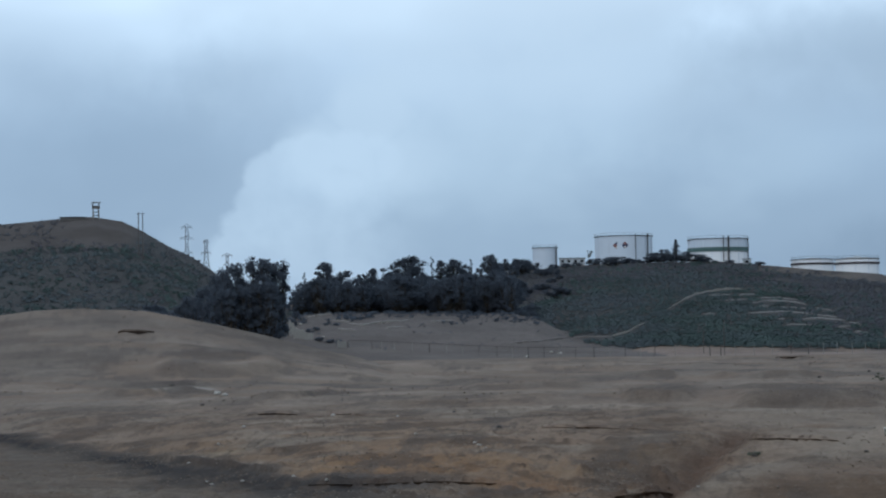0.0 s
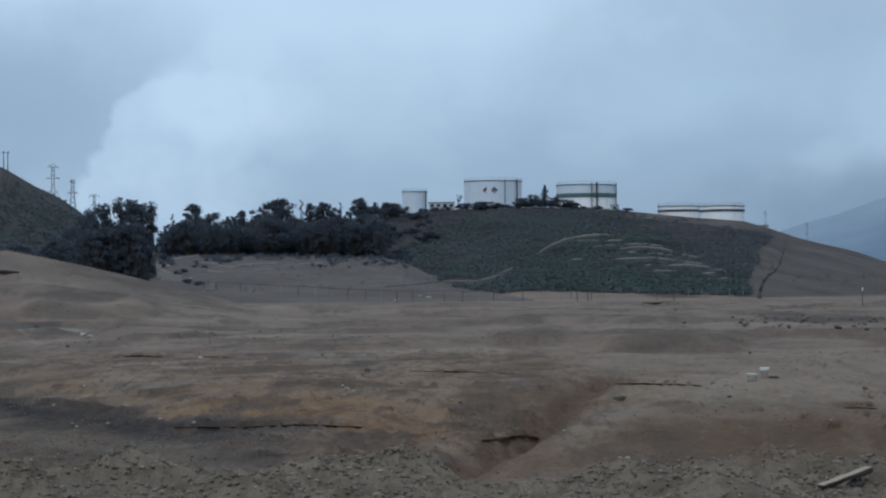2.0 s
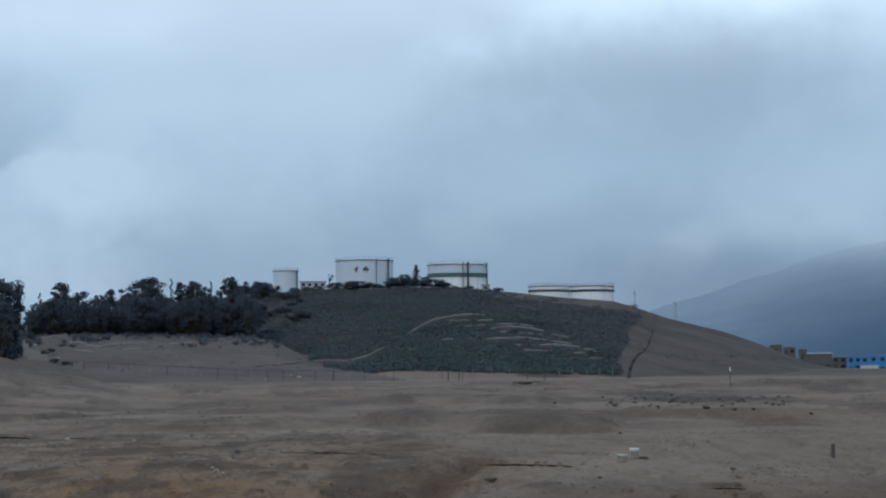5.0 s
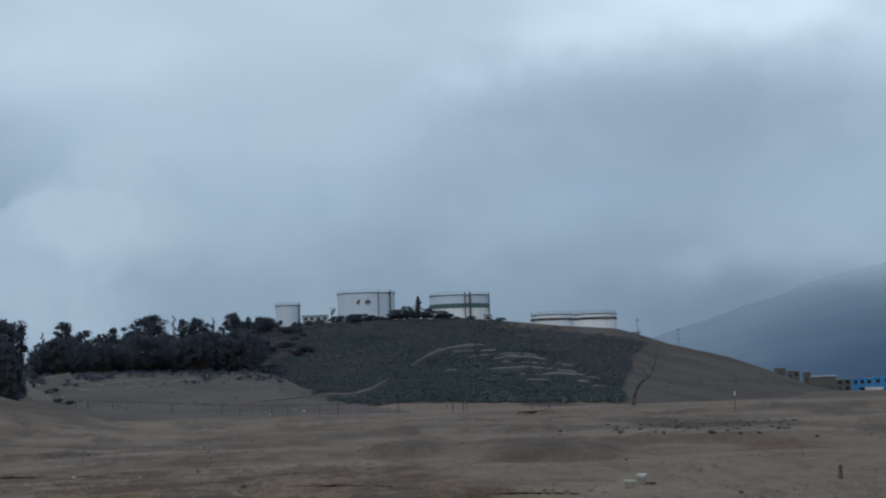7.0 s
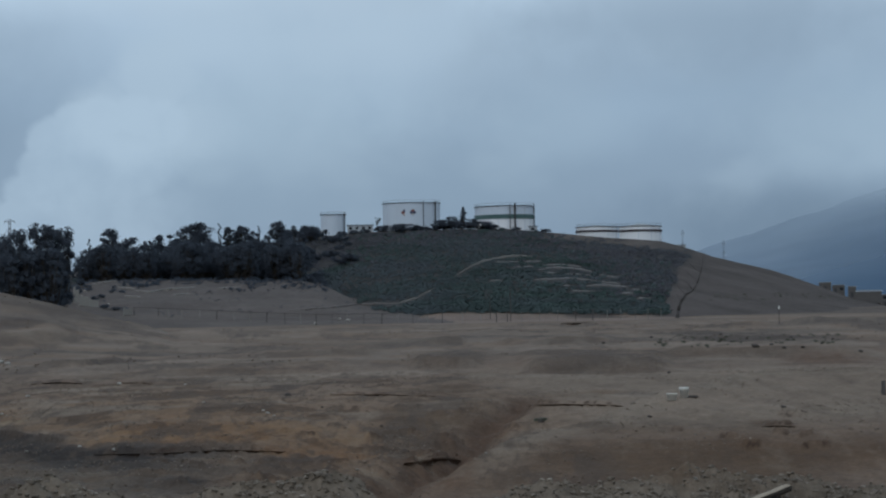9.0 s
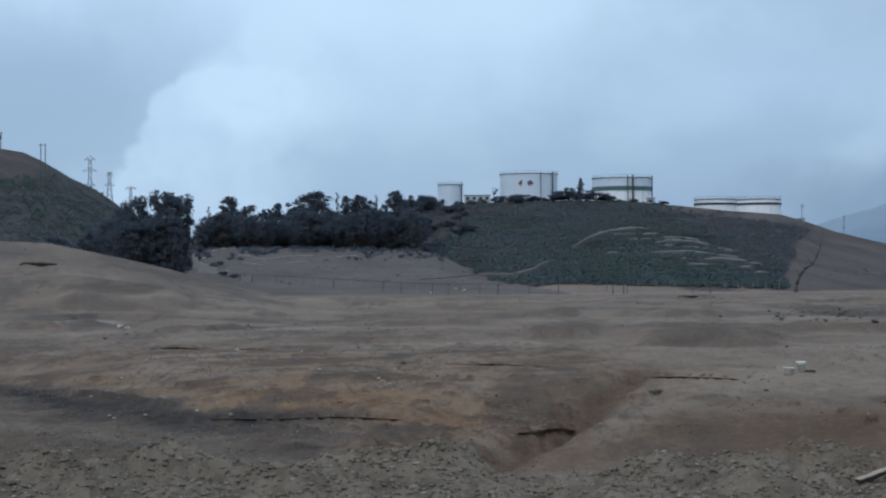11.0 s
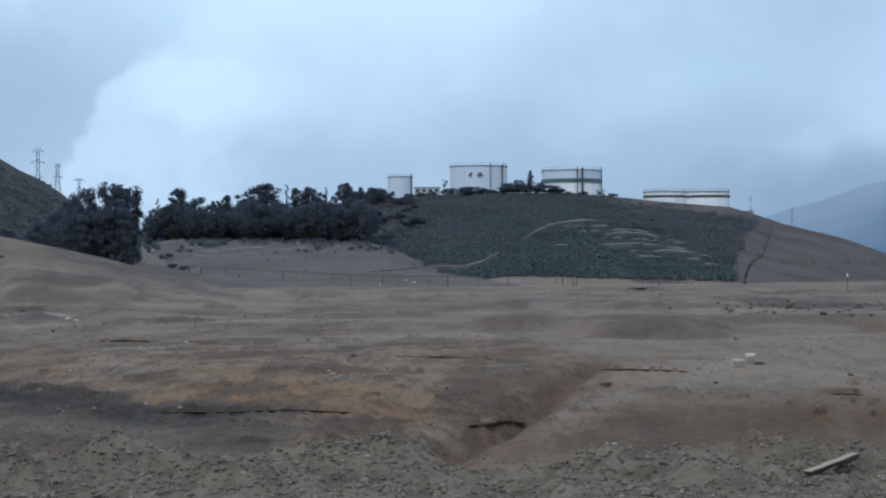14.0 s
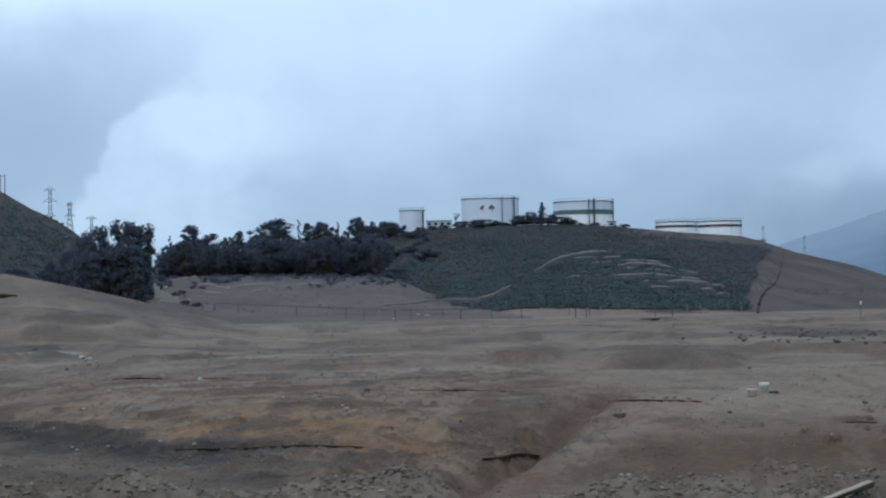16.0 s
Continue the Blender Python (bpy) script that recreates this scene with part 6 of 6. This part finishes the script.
def log():
    """A split timber, one end propped up: lit top coloured as pale weathered wood, shaded underside as dark bark."""
    a = on_ground(10.62, -5.93)
    ob = thing("timber_log", pose(*a), "weathered split timber propped on the rubble bank", "log")
    s, e = Vector((0.0, 0.0, 0.09)), Vector((1.0, 0.50, 0.37))
    d = (e - s).normalized()
    u = d.cross(Vector((0, 0, 1))).normalized()
    w = u.cross(d)
    n, m = 12, 9

    def section(q, i, scale=1.0):
        t = math.pi * (1 + i / (m - 1))
        rr = 0.085 * scale * (1 + 0.10 * math.sin(3 * t + 5 * q) + 0.06 * math.sin(11 * q + t))
        return s.lerp(e, q) + u * rr * 1.1 * math.cos(t) + w * rr * 1.25 * math.sin(t)
    bark = [section(k / n, i) for k in range(n + 1) for i in range(m)]
    fs = [(k * m + i, (k + 1) * m + i, (k + 1) * m + i + 1, k * m + i + 1) for k in range(n) for i in range(m - 1)]
    fs += [tuple(range(m)), tuple(n * m + i for i in range(m))[::-1]]
    part("bark", Geo().add(bark, fs), BARK, ob, "rounded bark side, dark for the shaded underside", True)
    top = []
    for k in range(n + 1):
        left, right = section(k / n, 0), section(k / n, m - 1)
        lift = w * (0.014 + 0.004 * math.sin(17.0 * k / n))
        top += [left, right, right + lift, left + lift]
    fs = [(4 * k + i, 4 * k + (i + 1) % 4, 4 * k + 4 + (i + 1) % 4, 4 * k + 4 + i) for k in range(n) for i in range(4)]
    fs += [(3, 2, 1, 0), tuple(4 * n + i for i in range(4))]
    part("split_face", Geo().add(top, fs), WOOD_GREY, ob, "weathered split face, pale for the lit top")
    part("stub", Geo().tube(s.lerp(e, 0.72), s.lerp(e, 0.72) + Vector((0.10, -0.05, -0.16)), 0.03, 0.02, 6), BARK, ob, "broken branch stub")
    # dark lump added to stand for the shaded hollow under the log
    log_hollow = tagged(new("dark_stone", stone_mesh("dark_stone", 251, DARK_STONE, 0.8)), "dark lump filling the shaded hollow under the log", "stone")
    x, y = a.x + 0.70, a.y + 0.40
    log_hollow.matrix_world = pose(x, y, ground_at(x, y) + 0.04, 0, 0, 25) @ Matrix.Diagonal((0.42, 0.32, 0.36, 1))



# ---- crumbling earth lips that overhang the cut banks ----
def earth_lip(bank, reach, thick, drop, label):
    """A thin crust of soil that juts out over a cut bank and shades it."""
    bearings, sinks = SCARPS[bank][:2]
    rng = np.random.RandomState(300 + bank)
    n = max(8, int((bearings[-1] - bearings[0]) / 0.08))
    way = np.linspace(bearings[0], bearings[-1], n + 1)
    els = np.interp(way, bearings, sinks)
    dd = np.array([sight(a, e) for a, e in zip(way, els)])
    dd = np.convolve(np.pad(dd, 2, mode="edge"), [0.2] * 5, "valid")
    rough = np.convolve(rng.rand(3 * (n + 1) + 8), np.ones(9) / 9, "valid")[:3 * (n + 1)].reshape(3, -1) * 2.0 - 0.5
    vs, fs, cut, backs = [], [], [], []
    for i, (az, el, d) in enumerate(zip(way, els, dd)):
        q = math.sin(math.pi * (0.03 + 0.94 * i / n)) ** 0.5
        foot = EYE_Z + d * math.tan(radians(el))
        top = foot + drop * q * (0.45 + 0.55 * rough[0, i])
        edge, rear, under = polar(az, d - 0.05 - reach * q * (0.7 + 0.4 * rough[1, i])), polar(az, d + 0.6), polar(az, d)
        back_z = min(ground_at(*rear), top + 0.03) - 0.03
        t = min(0.35 * (top - foot), thick * (0.6 + 0.6 * rough[2, i]))
        backs.append(rear)
        vs += [Vector((*rear, back_z)), Vector((*edge, top)), Vector((*edge, top - t)), Vector((*rear, back_z - t - 0.2))]
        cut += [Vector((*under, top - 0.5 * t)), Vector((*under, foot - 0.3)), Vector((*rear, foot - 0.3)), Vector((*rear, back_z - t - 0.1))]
    for i in range(n):
        a, b = 4 * i, 4 * i + 4
        fs += [(a + k, a + (k + 1) % 4, b + (k + 1) % 4, b + k) for k in range(4)]
    fs += [(0, 3, 2, 1), tuple(4 * n + k for k in range(4))]
    crust = Geo().add(vs, fs).mesh("earth_lip", SOIL)
    tint = np.ones((n + 1, 4, 4))
    spots = np.array(backs)
    tint[:, :, :3] = soil_colours(spots[:, 0], spots[:, 1], spots[:, 0] * 0)[:, None]
    crust.color_attributes.new("soil", "FLOAT_COLOR", "POINT").data.foreach_set("color", tint.ravel())
    ob = new("earth_lip", crust)
    part("cut_face", Geo().add(cut, fs), DAMP_SHADED_EARTH, ob, "damp cut face under the crust, darkened for its shade")
    return tagged(ob, label, "earth lip", "overhanging earth lips")


# damp earth whose dark tone also stands for shade under the crust
DAMP_SHADED_EARTH = worn("damp_shaded_earth", (0.105, 0.066, 0.045), (0.135, 0.088, 0.060), 3.0, 0.95)
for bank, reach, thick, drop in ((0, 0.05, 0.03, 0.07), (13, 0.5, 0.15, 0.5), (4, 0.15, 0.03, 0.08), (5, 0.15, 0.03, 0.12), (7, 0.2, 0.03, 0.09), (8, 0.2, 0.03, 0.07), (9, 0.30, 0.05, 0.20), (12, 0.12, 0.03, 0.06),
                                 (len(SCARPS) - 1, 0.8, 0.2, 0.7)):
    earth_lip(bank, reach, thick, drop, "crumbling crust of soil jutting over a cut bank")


# ---- stones ----
def stone_mesh(name, seed, mat, flat=0.7):
    """An angular broken stone about one metre across."""
    rng = np.random.RandomState(seed)
    bm = bmesh.new()
    bmesh.ops.create_icosphere(bm, subdivisions=1, radius=0.5)
    for v in bm.verts:
        k = 0.72 + 0.5 * rng.rand()
        v.co = Vector((v.co.x * k * 1.1, v.co.y * k, v.co.z * k * flat))
    m = bpy.data.meshes.new(name)
    bm.to_mesh(m)
    bm.free()
    m.materials.append(mat)
    return m


log()
ROCKS = [stone_mesh("stone", 200 + i, ROCK, 0.55 + 0.06 * i) for i in range(6)]
PALES = [stone_mesh("stone", 230 + i, PALE_STONE, 0.6) for i in range(3)]
DARKS = [stone_mesh("stone", 240 + i, DARK_STONE, 0.5) for i in range(3)]


def lay_stone(mesh, p, size, turn, parent=None, label="", category="", group=""):
    ob = new("stone", mesh)
    ob.matrix_world = pose(p[0], p[1], p[2] + size * 0.12, 8 * math.sin(turn), 8 * math.cos(turn), turn) @ Matrix.Diagonal((size, size, size, 1))
    if parent:
        ob.parent = parent
    return tagged(ob, label, category, group)


rng = np.random.RandomState(77)
# dark rocks in the scrubby patch on the far side
for az, el, s in ((11.12, -1.33, 1.0), (9.76, -1.32, 0.5), (9.11, -1.05, 0.8), (9.39, -1.08, 0.7), (10.14, -0.97, 0.9), (10.46, -1.18, 0.6), (11.56, -1.28, 0.8), (11.92, -1.38, 0.7), (12.11, -1.09, 0.8), (8.15, -1.02, 0.9), (6.78, -1.17, 0.9), (12.45, -1.37, 0.6),
                  (10.87, -1.09, 0.6), (12.97, -1.28, 0.7), (13.28, -1.15, 0.6), (14.05, -1.51, 0.7), (8.71, -1.1, 0.5)):
    lay_stone(DARKS[int(abs(az) * 61) % 3], on_ground(az, el), s * 0.45, az * 61, None, "dark flat rock lying on the bare plain", "rock", "dark rocks on the plain")
# dark stones added where the soil has small dark hollows
for az, el, s in ((-3.66, -2.02, 0.28), (-2.36, -2.5, 0.45), (8.64, -2.04, 0.3), (11.86, -3.06, 0.26), (4.95, -3.39, 0.36), (-11.77, -1.11, 0.6), (-10.9, -1.69, 0.4), (0.34, -3.43, 0.2), (-1.37, -2.86, 0.2), (8.07, -3.29, 0.2)):
    lay_stone(DARKS[int(abs(az) * 61) % 3], on_ground(az, el), 0.7 * s, az * 61, None, "dark stone standing in for a small hollow in the soil", "rock", "dark rocks on the plain")
# pale litter and lumps
for az, el, s in ((-8.35, 0.36, 1.1), (-8.18, 0.45, 0.8), (-7.92, 0.32, 1.0), (-7.75, 0.20, 0.8), (-7.62, 0.14, 0.7), (-8.08, 0.60, 0.9), (-7.42, 0.22, 0.8), (-8.29, -3.8, 0.16), (-7.34, -3.92, 0.15), (-9.76, -3.9, 0.13), (-10.77, -3.89, 0.12), (-10.63, -3.97, 0.14), (-2.94, -2.99, 0.18), (-3.07, -2.91, 0.14), (-4.77, -2.64, 0.16), (-9.7, -2.34, 0.22), (-0.39, -4.67, 0.11), (3.34, -4.26, 0.10),
                  (-5.29, -2.12, 0.2), (-10.43, -2.82, 0.16), (-7.87, 0.23, 2.0), (-10.47, -1.37, 0.6), (-10.24, -1.42, 0.5), (-0.59, -0.38, 1.2), (-0.83, -0.33, 0.9), (2.47, -6.26, 0.07), (-1.54, -0.44, 0.8), (-7.15, -2.06, 0.3), (-11.29, -3.34, 0.16), (9.35, -5.07, 0.08), (-2.76, -3.07, 0.12)):
    lay_stone(PALES[int(abs(az) * 61) % 3], on_ground(az, el), s, az * 61, None, "pale lump of rubble lying on the soil", "rubble", "pale rubble")


def rubble(name, seed, count, x_range, y_range, sizes, meshes_mat, label, test):
    """Loose stones over a stretch of ground, as one cover."""
    rng = np.random.RandomState(seed)
    base = 0.5 * np.array([(1, 0, 0), (-0.4, 0.9, 0), (-0.5, -0.85, 0.1), (0.45, 0.6, 0.75), (-0.7, 0.1, 0.7), (0.35, -0.7, 0.7), (0, 0, -0.8), (0.1, 0, 1.05)])
    tri = np.array([(0, 3, 5), (0, 1, 3), (1, 4, 3), (1, 2, 4), (2, 5, 4), (2, 0, 5), (3, 7, 5), (3, 4, 7), (4, 5, 7), (0, 6, 1), (1, 6, 2), (2, 6, 0)])
    x = x_range[0] + (x_range[1] - x_range[0]) * rng.rand(count * 5)
    y = y_range[0] + (y_range[1] - y_range[0]) * rng.rand(count * 5)
    keep = np.where(test(x, y, rng))[0][:count]
    x, y = x[keep], y[keep]
    z = height(x, y)
    n = len(x)
    s = sizes[0] + (sizes[1] - sizes[0]) * rng.rand(n) ** 3
    k = 0.7 + 0.6 * rng.rand(n, len(base), 1)
    v = base[None] * k * s[:, None, None] * np.array([1.1, 1.0, 0.65])
    t = rng.rand(n) * 6.28
    c, sn = np.cos(t)[:, None], np.sin(t)[:, None]
    v = np.stack([v[..., 0] * c - v[..., 1] * sn, v[..., 0] * sn + v[..., 1] * c, v[..., 2]], -1)
    v += np.stack([x, y, z + s * 0.02], 1)[:, None]
    f = (tri[None] + (np.arange(n) * len(base))[:, None, None]).reshape(-1, 3)
    return tagged(new(name, cloud_mesh(name, v.reshape(-1, 3), f, meshes_mat)), label, "rubble", kind="stuff")


RUBBLE = leaf_material("rubble_stone", (0.130, 0.104, 0.080), (0.370, 0.315, 0.255), 2.0)
CLOD = leaf_material("soil_clod", (0.150, 0.114, 0.086), (0.225, 0.176, 0.136), 1.0)
BANK_CLOD = leaf_material("bank_clod", (0.140, 0.113, 0.086), (0.230, 0.188, 0.146), 1.0)
rubble("bank_rubble", 8, 17000, (-12.5, 11.5), (31.5, 41), (0.012, 0.14), RUBBLE, "loose broken stones and clods covering the earth bank",
       lambda x, y, g: (FA(x, y, 1.6, 2) > -0.45 + 0.7 * (g.rand(len(x)) - 0.5)) & (np.abs(np.degrees(np.arctan2(x, y))) < 17.5))
rubble("scattered_stones", 9, 12000, (-18, 20), (41, 95), (0.015, 0.085), RUBBLE, "small stones scattered over the bare soil",
       lambda x, y, g: (FB(x, y, 7.0, 3) > -0.05 + 0.4 * g.rand(len(x)) + 0.006 * (y - 41)) & (np.abs(np.degrees(np.arctan2(x, y))) < 17.5))
rubble("bank_clods", 14, 9000, (-12.5, 11.5), (32, 41), (0.02, 0.14), BANK_CLOD, "brown clods of earth heaped along the bank",
       lambda x, y, g: (FD(x, y, 1.2, 2) > 0.0 + 0.4 * (g.rand(len(x)) - 0.5)) & (np.abs(np.degrees(np.arctan2(x, y))) < 17.5))
rubble("soil_clods", 15, 14000, (-22, 22), (42, 105), (0.015, 0.10), CLOD, "crumbled clods of brown soil strewn over the flat",
       lambda x, y, g: (FA(x + 3, y * 0.3, 2.4, 4, 0.65) > 0.12 + 0.35 * (g.rand(len(x)) - 0.5) + 0.25 * step(x, 3.0, 6.0)) & (np.abs(np.degrees(np.arctan2(x, y))) < 17.5))
rubble("plain_clods", 16, 5000, (-75, 75), (105, 300), (0.04, 0.24), CLOD, "rough lumps of earth scattered over the plain",
       lambda x, y, g: (FC(x + 11, y * 0.3, 7.0, 5, 0.68) > 0.18 + 0.3 * (g.rand(len(x)) - 0.5)) & (np.abs(np.degrees(np.arctan2(x, y))) < 17.5))
for i in range(260):
    x, y = -11.5 + 22 * rng.rand(), 33.5 + 6.0 * rng.rand()
    if abs(math.degrees(math.atan2(x, y))) < 17:
        lay_stone(ROCKS[i % 6], (x, y, ground_at(x, y)), 0.07 + 0.17 * rng.rand() ** 4, 360 * rng.rand(), ground)

# green weeds on the far side of the plain, and one by the gully
WEED = leaf_material("weed_leaf", (0.070, 0.072, 0.050), (0.105, 0.105, 0.075), 0.5)


def weeds(name, az_a, az_b, el_a, el_b, count, size, label):
    rng = np.random.RandomState(int(abs(az_a) * 40))
    cs, rs = [], []
    for i in range(count):
        p = on_ground(az_a + (az_b - az_a) * rng.rand(), el_a + (el_b - el_a) * rng.rand())
        s = size * (0.5 + rng.rand())
        cs.append((p.x, p.y, p.z + 0.2 * s))
        rs.append(s)
    return tagged(new(name, leafy(name, WEED, rng, cs, rs, 36, size * 0.14, 0.5, -0.1)), label, "weeds", kind="stuff")


weeds("weed_patch", 8.07, 13.5, -0.98, -1.30, 60, 0.26, "low green weeds among rocks on the plain")
weeds("gully_weed", 4.77, 5.09, -3.29, -3.39, 6, 0.16, "small dark green weed beside the gully")
weeds("slope_weeds", 9.82, 14.05, 0.19, 0.0, 70, 0.5, "low dry weeds at the foot of the bare slope")


# ruins in the gap between the trees
def ruin(az, el, w, h, label):
    p = on_ground(az, el)
    ob = thing("ruined_wall", pose(p.x, p.y, p.z, 0, 0, 6), label, "wall", "ruins in the gap")
    part("wall", Geo().box((0, 0, h * 0.5 - 0.2), (w, 0.4, h + 0.4), 0, 0.92), CONCRETE, ob)
    part("pier", Geo().box((-w * 0.42, -0.1, h * 0.62), (0.5, 0.5, h * 1.25)), CONCRETE, ob)
    return ob


ruin(-8.11, 0.19, 2.4, 2.2, "pale broken wall standing between the trees")
ruin(-7.84, 0.16, 2.2, 1.6, "low pale broken wall between the trees")
ruin(-8.32, 0.29, 1.2, 3.0, "narrow pale wall stump between the trees")
ruin(-6.88, -0.1, 2.0, 1.5, "dark weathered wall stump at the end of the fence")
